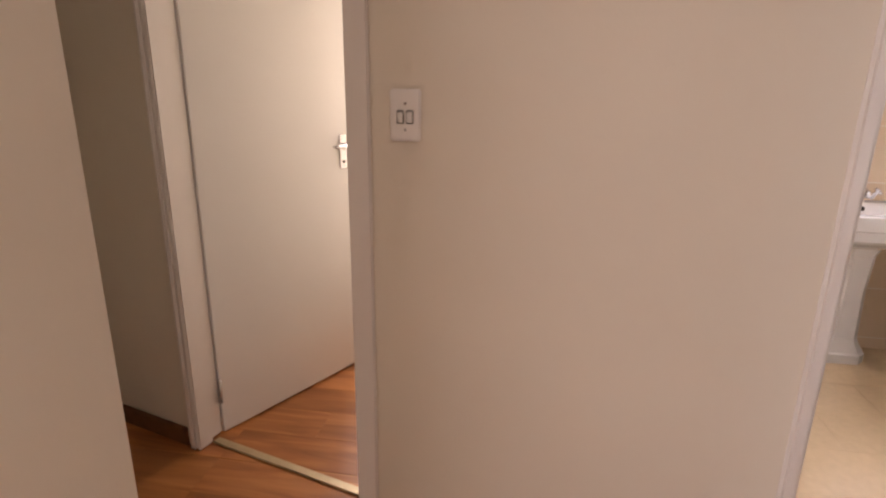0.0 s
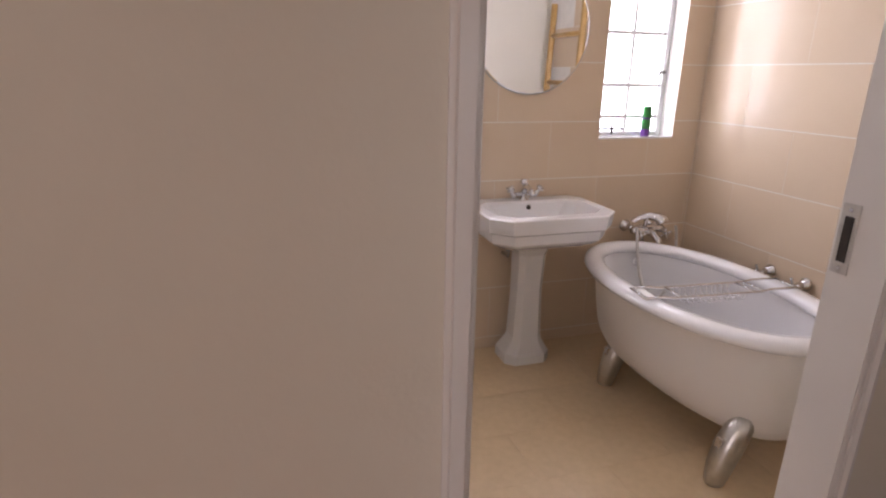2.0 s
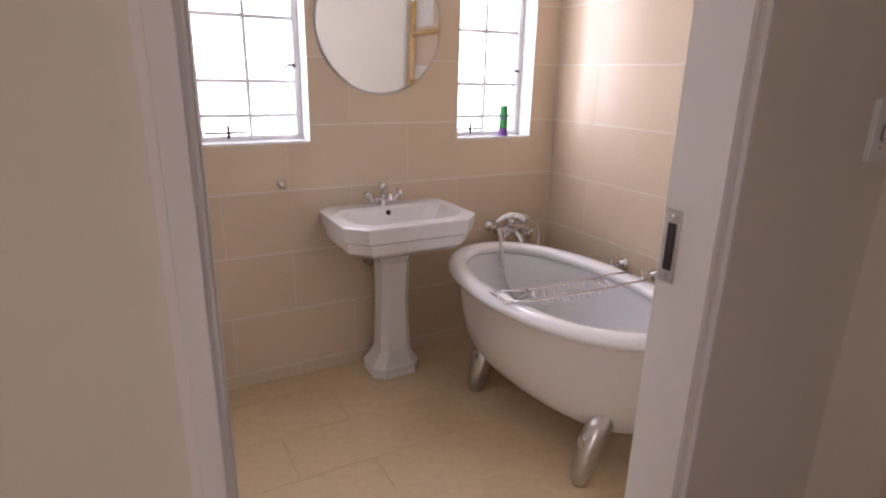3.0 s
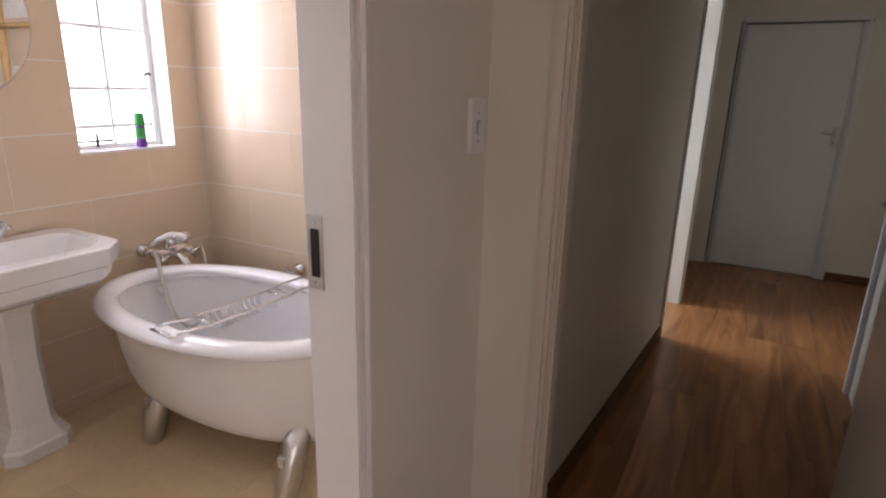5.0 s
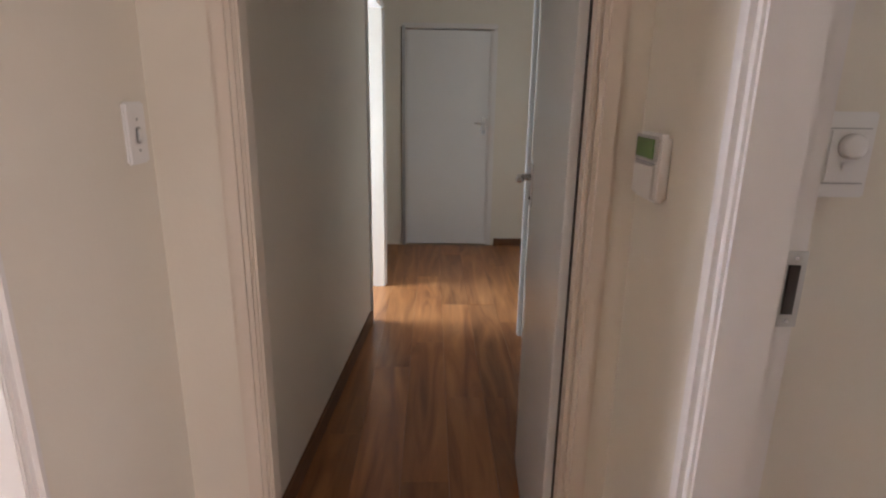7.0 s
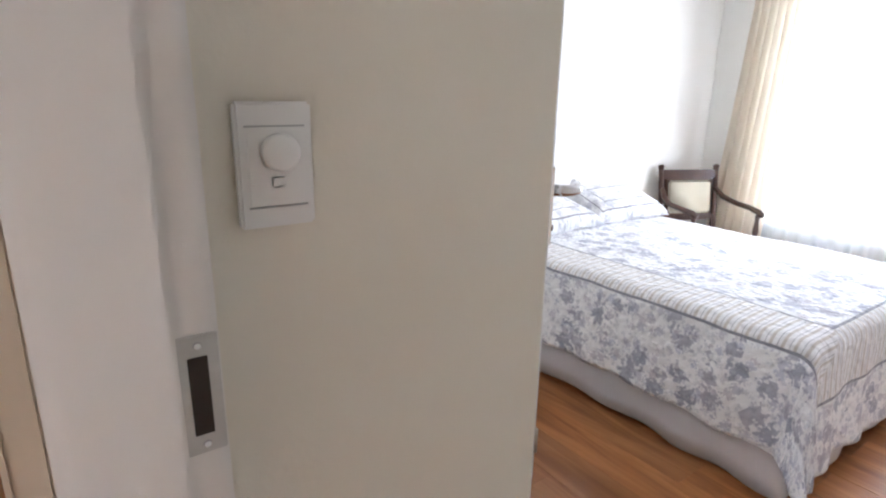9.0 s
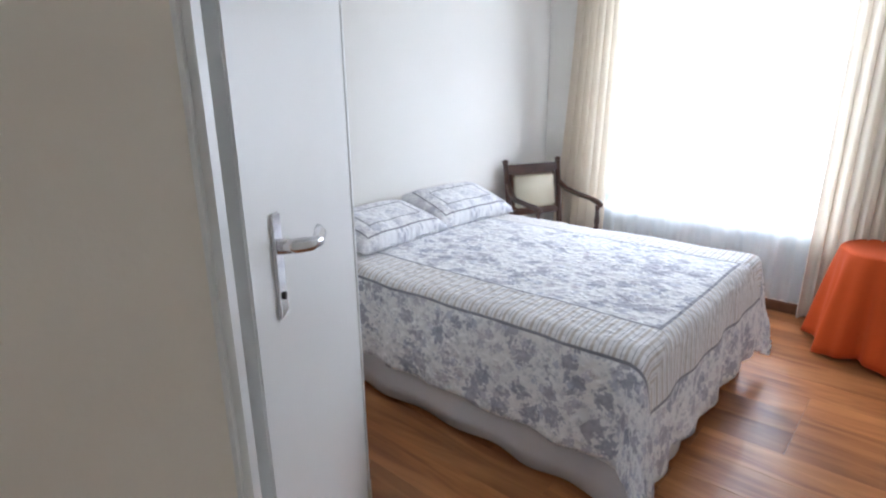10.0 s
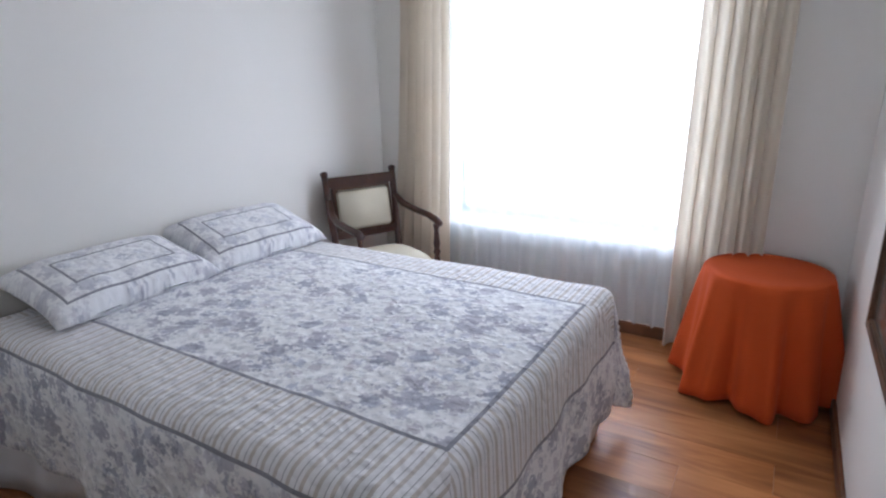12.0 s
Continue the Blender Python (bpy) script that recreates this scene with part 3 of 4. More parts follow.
# ---------------------------------------------------------------- switches and panel
def rocker_switch(m, label, rockers):
    ob = tagged(new("light_switch"), label, "light switch")
    bm = bmesh.new()
    box_into(bm, -0.036, 0.036, -0.010, 0, -0.058, 0.058, 0.004, m)
    part("plate", bm, PLASTIC, ob)
    for x in rockers:
        bm = bmesh.new()
        box_into(bm, x - 0.0085, x + 0.0085, -0.013, -0.009, -0.019, 0.012, 0.002, m)
        part("surround", bm, GREY, ob)
        bm = bmesh.new()
        box_into(bm, x - 0.007, x + 0.007, -0.016, -0.012, -0.016, 0.009, 0.002, m @ Matrix.Rotation(radians(3), 4, 'X'))
        part("rocker", bm, PLASTIC, ob)
    for z in (-0.032, 0.026):
        bm = lathe([(0.0035, 0), (0.003, 0.0015)], 8)
        bm.transform(m @ Matrix.Translation((0, -0.010, z)) @ Matrix.Rotation(radians(90), 4, 'X'))
        part("screw", bm, GREY, ob)
    return ob


rocker_switch(Matrix.Translation((0.228, 2.40, 1.358)), "white two-rocker light switch on the hall wall", (-0.011, 0.011))
rocker_switch(Matrix.Translation((2.350, 2.40, 1.395)), "white light switch beside the bathroom doorway", (0.0,))
# dimmer on the lobby wall, facing -x
m = Matrix.Translation((2.108, 1.208, 1.397)) @ Matrix.Rotation(radians(-90), 4, 'Z')
ob = tagged(new("dimmer_switch"), "white dimmer switch with a round knob", "dimmer switch")
part("plate", box(-0.040, 0.040, -0.012, 0, -0.064, 0.064, 0.003, m), PLASTIC, ob)
part("inner_plate", box(-0.031, 0.031, -0.0145, -0.010, -0.040, 0.038, 0.002, m), PLASTIC, ob)
for z in (-0.042, 0.040):
    part("groove", box(-0.031, 0.031, -0.0135, -0.0115, z - 0.0009, z + 0.0009, 0, m), GREY, ob)
bm = lathe([(0.019, 0), (0.019, 0.012), (0.016, 0.016), (0.001, 0.017)], 24)
bm.transform(m @ Matrix.Translation((0.002, -0.013, 0.014)) @ Matrix.Rotation(radians(90), 4, 'X'))
part("knob", bm, PLASTIC, ob, "", True)
part("button", box(-0.008, 0.008, -0.0165, -0.012, -0.022, -0.010, 0.002, m), PLASTIC, ob)
# alarm keypad on the wall between the passage frame and the bedroom doorway
m = Matrix.Translation((2.316, 1.402, 1.352)) @ Matrix.Rotation(radians(180), 4, 'Z')
ob = tagged(new("alarm_keypad"), "white alarm keypad with a small green display", "alarm keypad")
part("body", box(-0.057, 0.057, -0.027, 0, -0.064, 0.060, 0.007, m), PLASTIC, ob)
part("bezel", box(-0.053, 0.053, -0.029, -0.024, 0.010, 0.056, 0.002, m), GREY, ob, "grey display surround")
part("display", box(-0.043, 0.043, -0.031, -0.026, 0.015, 0.051, 0.001, m), LCD, ob, "small green display")
part("flap", box(-0.051, 0.051, -0.030, -0.024, -0.058, 0.005, 0.003, m), PLASTIC, ob)
part("flap_groove", box(-0.051, 0.051, -0.0285, -0.026, 0.006, 0.0085, 0, m), GREY, ob)


# ---------------------------------------------------------------- windows
def window(name, x0, x1, z0, z1, y, cols, rows, label, latch_z=None, rows_at=None, inside=-1):
    ob = tagged(new(name), label, "window", kind="structure")
    f = 0.028
    part("window_frame", box(x0, x0 + f, y - 0.02, y + 0.02, z0, z1, 0.003), STEEL, ob)
    part("window_frame", box(x1 - f, x1, y - 0.02, y + 0.02, z0, z1, 0.003), STEEL, ob)
    part("window_frame", box(x0 + f, x1 - f, y - 0.02, y + 0.02, z0, z0 + f, 0.003), STEEL, ob)
    part("window_frame", box(x0 + f, x1 - f, y - 0.02, y + 0.02, z1 - f, z1, 0.003), STEEL, ob)
    for c in range(1, cols):
        xm = x0 + (x1 - x0) * c / cols
        part("mullion", box(xm - 0.008, xm + 0.008, y - 0.014, y + 0.014, z0 + f, z1 - f, 0.002), STEEL, ob)
    for zm in rows_at or [z0 + (z1 - z0) * r / rows for r in range(1, rows)]:
        part("glazing_bar", box(x0 + f, x1 - f, y - 0.011, y + 0.011, zm - 0.009, zm + 0.009, 0.002), STEEL, ob)
    g = part("pane", box(x0 + f, x1 - f, y - 0.002, y + 0.002, z0 + f, z1 - f), GLASS, ob)
    g.visible_shadow = False
    if latch_z:
        bm = tube([(x1 - f, y - 0.03, latch_z), (x1 - f - 0.03, y - 0.045, latch_z + 0.004), (x1 - f - 0.06, y - 0.048, latch_z - 0.025)], [0.010, 0.006, 0.0035], 8)
        part("latch", bm, IRON, ob, "dark metal window latch", True)
        bm = tube([(x0 + 0.03, y - 0.04, z0 + 0.045), (x0 + 0.2, y - 0.045, z0 + 0.045)], 0.006, 8)
        tube_into(bm, [(x0 + 0.13, y - 0.045, z0 + 0.02), (x0 + 0.13, y - 0.045, z0 + 0.08)], 0.007, 8)
        part("stay", bm, IRON, ob, "dark metal casement stay", True)
    return ob


window("window_1", *W1, 4.57, 2, 5, "narrow white steel bathroom window with small panes", 1.50, (1.26, 1.43, 1.70, 1.97))
window("window_2", *W0, 4.57, 2, 5, "narrow white steel bathroom window with small panes", 1.50, (1.28, 1.43, 1.70, 1.97))
window("window_3", WX0, WX1, WZ0, WZ1, -3.26, 4, 4, "wide white steel bedroom window behind sheer curtains")
for w in (W0, W1):
    structure("window_sill", box(w[0], w[1], BY1 - 0.004, 4.55, w[2] - 0.001, w[2] + 0.008, 0.002), CERAMIC, "white tiled window sill", "sill")


# ---------------------------------------------------------------- bathroom
def ring(cx, cy, z, hx, hy0, hy1, n=40, power=2.1):
    """Closed egg outline: half width hx, hy0 towards -y and hy1 towards +y."""
    out = []
    for k in range(n):
        a = 2 * math.pi * k / n
        c, s = math.cos(a), math.sin(a)
        x = math.copysign(abs(c) ** (2 / power), c) * hx
        y = math.copysign(abs(s) ** (2 / power), s) * (hy1 if s > 0 else hy0)
        out.append((cx + x, cy + y, z))
    return out


def bathtub():
    cx, cy = 2.712, 3.66
    ob = thing("bathtub", (cx, cy, 0), "white freestanding roll-top bath on four metal feet", "bathtub")
    L0, L1, W = 0.632, 0.605, 0.346

    def sag(pts):
        # the rim rises towards the near sloping end
        return [(x, y, z + 0.012 * max(0.0, (cy - y) / L0) ** 2) for x, y, z in pts]
    inner = [(0.60, 1.0), (0.56, 0.965), (0.50, 0.94), (0.40, 0.91), (0.30, 0.86), (0.24, 0.78), (0.215, 0.60), (0.21, 0.3)]
    outer = [(0.595, 0.96, 0.985), (0.54, 0.94, 0.98), (0.46, 0.91, 0.97), (0.38, 0.875, 0.96), (0.30, 0.825, 0.945), (0.24, 0.765, 0.925), (0.20, 0.69, 0.90), (0.175, 0.59, 0.84), (0.165, 0.3, 0.45)]
    part("basin", loft([ring(cx, cy, z, W * k * 0.93, L0 * k * 0.95, L1 * k * 0.96) if i else sag(ring(cx, cy, z, W * k * 0.95, L0 * k * 0.97, L1 * k * 0.97)) for i, (z, k) in enumerate(inner)], False, True),
         CERAMIC, ob, "glossy white inside", True)
    part("shell", loft([sag(ring(cx, cy, z, W * kx, L0 * ky, L1 * ky)) if i == 0 else ring(cx, cy, z, W * kx, L0 * ky, L1 * ky) for i, (z, kx, ky) in enumerate(outer)], False, True),
         ENAMEL, ob, "matt off-white outside", True)
    prof = [(0.052 * math.cos(a), 0.030 * math.sin(a)) for a in [2 * math.pi * k / 12 for k in range(12)]]
    path = sag(ring(cx, cy, 0.60, W * 0.985, L0 * 0.985, L1 * 0.985, 64))
    bm = bmesh.new()
    vs = []
    for x, y, z in path:
        d = Vector((x - cx, (y - cy) * 0.6, 0)).normalized()
        vs.append([bm.verts.new((x + d.x * p, y + d.y * p, z + q)) for p, q in prof])
    for i in range(len(vs)):
        a, b = vs[i], vs[(i + 1) % len(vs)]
        for k in range(12):
            bm.faces.new((a[k], a[(k + 1) % 12], b[(k + 1) % 12], b[k]))
    part("rolled_rim", bm, CERAMIC, ob, "thick glossy rolled rim", True)
    for sx in (-1, 1):
        for y in (3.17, 3.92):
            bm = loft([[(cx + sx * (off + r * math.cos(a)), y + 0.85 * r * math.sin(a), z) for a in [2 * math.pi * k / 14 for k in range(14)]]
                       for z, off, r in ((0.28, 0.125, 0.038), (0.23, 0.150, 0.055), (0.16, 0.182, 0.061), (0.08, 0.207, 0.054), (0.02, 0.220, 0.044), (0.0, 0.220, 0.037))])
            foot = part("foot", bm, SATIN, ob, "brushed metal bath foot", True)
            part("clamp", box(cx + sx * 0.228 - 0.012, cx + sx * 0.228 + 0.012, y - 0.016, y + 0.016, 0.15, 0.20, 0.004), CHROME, foot, "small bolted metal clamp")
    bm = lathe([(0.022, 0), (0.022, 0.004), (0.010, 0.007)], 18)
    bm.transform(Matrix.Translation((2.78, 4.178, 0.535)) @ Matrix.Rotation(radians(90), 4, 'X'))
    part("overflow", bm, CHROME, ob, "chrome overflow", True)
    return ob


bathtub()


def cross_head(parent, at, axis_m, size=0.028):
    bm = lathe([(0.014, 0), (0.016, 0.015), (0.010, 0.03), (0.010, 0.045), (0.014, 0.05), (0.012, 0.062), (0.001, 0.066)], 14)
    for a in range(4):
        c, s = math.cos(a * math.pi / 2 + 0.4), math.sin(a * math.pi / 2 + 0.4)
        tube_into(bm, [(0, 0, 0.052), (c * size * 0.7, s * size * 0.7, 0.052), (c * size, s * size, 0.052)], [0.006, 0.006, 0.008], 8)
    bm.transform(Matrix.Translation(at) @ axis_m)
    return part("tap_head", bm, CHROME, parent, "", True)


RX = Matrix.Rotation(radians(-90), 4, 'Y')
mx = thing("bath_mixer", (2.95, 4.44, 0.66), "chrome bath mixer with hand shower and looped hose", "bath mixer")
for x in (2.87, 3.03):
    part("pipe", tube([(x, 4.44, 0.665), (x, 4.35, 0.665)], 0.016, 12), CHROME, mx, "", True)
    bm = lathe([(0.034, 0), (0.034, 0.006), (0.022, 0.014), (0.018, 0.03)], 18)
    bm.transform(Matrix.Translation((x, 4.44, 0.665)) @ Matrix.Rotation(radians(90), 4, 'X'))
    part("flange", bm, CHROME, mx, "", True)
    cross_head(mx, (x, 4.33, 0.655), Matrix.Rotation(radians(100), 4, 'X'), 0.034)
part("mixer_body", tube([(2.85, 4.34, 0.66), (2.88, 4.34, 0.66), (2.91, 4.34, 0.66), (2.99, 4.34, 0.66), (3.02, 4.34, 0.66), (3.05, 4.34, 0.66)], [0.020, 0.027, 0.024, 0.024, 0.027, 0.020], 14), CHROME, mx, "", True)
part("spout", tube([(2.95, 4.34, 0.655), (2.955, 4.29, 0.645), (2.96, 4.25, 0.62), (2.962, 4.235, 0.575), (2.962, 4.233, 0.560)], [0.022, 0.021, 0.020, 0.021, 0.024], 14), CHROME, mx, "", True)
part("cradle", tube([(2.93, 4.34, 0.67), (2.93, 4.33, 0.715), (2.93, 4.325, 0.735)], [0.012, 0.010, 0.018], 12), CHROME, mx, "", True)
part("hand_shower", tube([(2.84, 4.33, 0.715), (2.88, 4.325, 0.735), (2.93, 4.315, 0.748), (2.97, 4.295, 0.74), (2.99, 4.275, 0.725), (2.995, 4.265, 0.712)], [0.012, 0.015, 0.019, 0.026, 0.034, 0.031], 14), CHROME, mx, "", True)
pts = []
for k in range(29):
    a = k / 28 * math.pi
    pts.append((2.955 - 0.125 * math.cos(a) - 0.12 * math.sin(a) ** 0.6, 4.27 - 0.21 * math.sin(a) ** 0.6, 0.69 - 0.33 * math.sin(a) ** 0.9))
part("hose", tube(pts, 0.0085, 8), SATIN, mx, "grey metal shower hose", True)
for y in (3.79, 3.592):
    tp = thing("wall_tap", (3.272, y, 0.575), "chrome wall tap beside the bath", "tap", "wall taps by the bath")
    bm = lathe([(0.032, 0), (0.032, 0.006), (0.020, 0.014), (0.016, 0.03)], 18)
    bm.transform(Matrix.Translation((3.272, y, 0.575)) @ RX)
    part("flange", bm, CHROME, tp, "", True)
    cross_head(tp, (3.245, y, 0.575), RX, 0.038)

# wire rack across the bath
rk = thing("bath_rack", (2.72, 3.56, 0.63), "chrome wire rack laid across the bath rim", "bath rack")
def rack_bar(name, pts, r, mat=CHROME):
    # the rack lies a little askew over the bath
    askew = Matrix.Translation((2.335, 3.55, 0)) @ Matrix.Rotation(radians(-4.5), 4, 'Z')
    bm = tube(pts, r, 8)
    bm.transform(askew)
    return part(name, bm, mat, rk, "", True)


for y in (-0.055, 0.06):
    rack_bar("rail", [(0.0, y, 0.642), (0.08, y, 0.642), (0.13, y, 0.634), (0.53, y, 0.634), (0.58, y, 0.642), (0.70, y, 0.642)], 0.0055)
for x, z in ((0.0, 0.642), (0.70, 0.642), (0.16, 0.635), (0.50, 0.635), (0.54, 0.637)):
    rack_bar("cross_wire", [(x, -0.055, z), (x, 0.06, z)], 0.0048)
bm = box(0.02, 0.055, -0.045, 0.05, 0.634, 0.640, 0.002)
bm.transform(Matrix.Translation((2.335, 3.55, 0)) @ Matrix.Rotation(radians(-4.5), 4, 'Z'))
part("hook_plate", bm, PLASTIC, rk)
for k in range(11):
    x = 0.20 + k * 0.026
    rack_bar("tray_wire", [(x, -0.05, 0.632), (x, -0.045, 0.60), (x, 0.05, 0.60), (x, 0.055, 0.632)], 0.0022)


def octagon(cx, x_half, y0, y1, cut, back_cut=0.05):
    return [(cx - x_half + cut, y0), (cx + x_half - cut, y0), (cx + x_half, y0 + cut), (cx + x_half, y1 - back_cut), (cx + x_half - back_cut, y1),
            (cx - x_half + back_cut, y1), (cx - x_half, y1 - back_cut), (cx - x_half, y0 + cut)]


def basin():
    cx = 2.205
    ob = thing("pedestal_basin", (cx, 4.25, 0), "white ceramic pedestal basin with cut corners", "basin")
    Z = 0.858

    def lay(outline, z):
        return [(x, y, z) for x, y in outline]
    rings = [lay(octagon(cx, 0.17, 4.17, 4.425, 0.05), Z - 0.208), lay(octagon(cx, 0.225, 4.08, 4.428, 0.06), Z - 0.176), lay(octagon(cx, 0.275, 4.02, 4.43, 0.075), Z - 0.146), lay(octagon(cx, 0.295, 3.995, 4.43, 0.08), Z - 0.128),
             lay(octagon(cx, 0.300, 3.99, 4.43, 0.08), Z - 0.082), lay(octagon(cx, 0.318, 3.972, 4.43, 0.085), Z - 0.072), lay(octagon(cx, 0.325, 3.965, 4.43, 0.085), Z - 0.006), lay(octagon(cx, 0.318, 3.972, 4.43, 0.085), Z),
             lay(octagon(cx, 0.275, 4.02, 4.35, 0.075), Z), lay(octagon(cx, 0.263, 4.032, 4.335, 0.072), Z - 0.012), lay(octagon(cx, 0.20, 4.08, 4.30, 0.06), Z - 0.09), lay(octagon(cx, 0.10, 4.14, 4.26, 0.04), Z - 0.125)]
    bm = loft(rings)
    part("bowl", bm, CERAMIC, ob, "octagonal bowl with a stepped rim")
    bm = lathe([(0.013, 0), (0.013, 0.003)], 14)
    bm.transform(Matrix.Translation((cx, 4.328, Z - 0.030)) @ Matrix.Rotation(radians(75), 4, 'X'))
    part("overflow_hole", bm, DARK, ob)
    rings = [lay(octagon(cx, 0.128, 4.195, 4.42, 0.045), 0.0), lay(octagon(cx, 0.128, 4.195, 4.42, 0.045), 0.05), lay(octagon(cx, 0.120, 4.202, 4.42, 0.045), 0.06), lay(octagon(cx, 0.088, 4.215, 4.40, 0.035), 0.115),
             lay(octagon(cx, 0.080, 4.222, 4.395, 0.03), 0.14), lay(octagon(cx, 0.070, 4.225, 4.39, 0.028), 0.40), lay(octagon(cx, 0.074, 4.215, 4.39, 0.028), 0.60), lay(octagon(cx, 0.095, 4.19, 4.40, 0.035), Z - 0.202)]
    part("pedestal", loft(rings), CERAMIC, ob, "tapered octagonal pedestal")
    return ob


basin()
tp = thing("basin_tap", (2.205, 4.385, 0.85), "chrome basin tap with two cross heads", "tap")
part("base", lathe([(0.026, 0.85), (0.026, 0.858), (0.018, 0.868), (0.016, 0.90)], 18, 2.205, 4.39), CHROME, tp, "", True)
part("spout", tube([(2.205, 4.39, 0.87), (2.205, 4.385, 0.915), (2.205, 4.35, 0.93), (2.205, 4.30, 0.915), (2.205, 4.285, 0.895)], [0.016, 0.016, 0.014, 0.012, 0.013], 12), CHROME, tp, "", True)
part("bridge", tube([(2.14, 4.39, 0.885), (2.27, 4.39, 0.885)], 0.011, 10), CHROME, tp, "", True)
for x, a in ((2.15, -35), (2.26, 35)):
    cross_head(tp, (x, 4.388, 0.875), Matrix.Rotation(radians(a), 4, 'Y') @ Matrix.Rotation(radians(15), 4, 'X'), 0.022)
bm = lathe([(0.008, 0.90), (0.010, 0.93), (0.021, 0.938), (0.023, 0.95), (0.018, 0.962), (0.002, 0.966)], 16, 2.205, 4.392)
part("waste_knob", bm, CHROME, tp, "round chrome knob", True)
bm = tube([(2.12, 4.432, 0.56), (2.12, 4.37, 0.56), (2.12, 4.36, 0.62)], 0.011, 10)
st = thing("stop_valve", (2.12, 4.43, 0.56), "small chrome stop valve behind the pedestal", "valve")
part("valve", bm, CHROME, st, "", True)

mr = thing("round_mirror", (2.22, 4.43, 1.69), "round frameless wall mirror hung above the basin", "mirror")
bm = lathe([(0.312, 0), (0.312, 0.004), (0.300, 0.006)], 72)
bm.transform(Matrix.Translation((2.22, 4.438, 1.69)) @ Matrix.Rotation(radians(90), 4, 'X'))
part("backing", bm, GREY, mr)
bm = lathe([(0.307, 0), (0.302, 0.003), (0.0, 0.003)], 72)
bm.transform(Matrix.Translation((2.22, 4.4315, 1.69)) @ Matrix.Rotation(radians(90), 4, 'X'))
part("mirror_glass", bm, MIRROR, mr)

can = thing("aerosol_can", (2.965, 4.485, 1.158), "green and purple spray can on the window sill", "spray can")
part("can_body", lathe([(0.024, 1.158), (0.025, 1.162), (0.025, 1.255), (0.022, 1.262)], 20, 2.965, 4.485), PURPLE, can, "purple printed can", True)
part("label_band", lathe([(0.0255, 1.20), (0.0255, 1.252)], 20, 2.965, 4.485), GREEN, can, "green label band", True)
part("cap", lathe([(0.023, 1.262), (0.024, 1.268), (0.024, 1.315), (0.020, 1.322)], 20, 2.965, 4.485), GREEN, can, "green cap", True)

hk = thing("wall_hook", (1.72, 4.43, 0.985), "small chrome wall hook on the tiles", "hook")
bm = lathe([(0.020, 0), (0.020, 0.006), (0.009, 0.012), (0.008, 0.035), (0.014, 0.042), (0.001, 0.048)], 16)
bm.transform(Matrix.Translation((1.72, 4.430, 0.985)) @ Matrix.Rotation(radians(90), 4, 'X'))
part("knob", bm, CHROME, hk, "", True)

ld = thing("towel_ladder", (3.2, 2.9, 0), "bamboo towel ladder leaning on the bathroom wall", "ladder")
for y in (2.66, 3.14):
    pts = [(3.17 + 0.07 * k / 12, y, 2.02 * k / 12) for k in range(13)]
    part("pole", tube(pts, [0.024 if k % 2 else 0.027 for k in range(13)], 12), BAMBOO, ld, "", True)
for z in (0.35, 0.7, 1.06, 1.42, 1.78):
    x = 3.17 + 0.07 * z / 2.02
    part("rung", tube([(x, 2.64, z), (x, 3.16, z)], 0.018, 10), BAMBOO, ld, "", True)


# ---------------------------------------------------------------- bedroom
def bed():
    ob = thing("bed", ((BEDX0 + BEDX1) / 2, (BEDY0 + BEDY1) / 2, 0), "double bed base with mattress under a printed quilt", "bed")
    part("base", box(BEDX0 + 0.05, BEDX1, BEDY0 + 0.05, BEDY1 - 0.05, 0.09, 0.36, 0.02), FOAM, ob)
    part("mattress", box(BEDX0 + 0.03, BEDX1, BEDY0 + 0.03, BEDY1 - 0.03, 0.365, BEDZ - 0.015, 0.05), FOAM, ob)
    for x in (BEDX0 + 0.15, BEDX1 - 0.15):
        for y in (BEDY0 + 0.15, BEDY1 - 0.15):
            part("leg", lathe([(0.03, 0), (0.035, 0.09)], 12, x, y), DWOOD, ob)
    return ob


bed()


def fold(t):
    """Rounded turn of a cloth over an edge: run past the edge -> (out, down)."""
    r = 0.06
    q = r * math.pi / 2
    if t <= 0:
        return t, 0.0
    if t < q:
        a = t / r
        return r * math.sin(a), r * (1 - math.cos(a))
    return r + (t - q) * 0.06, r + (t - q) * 0.998


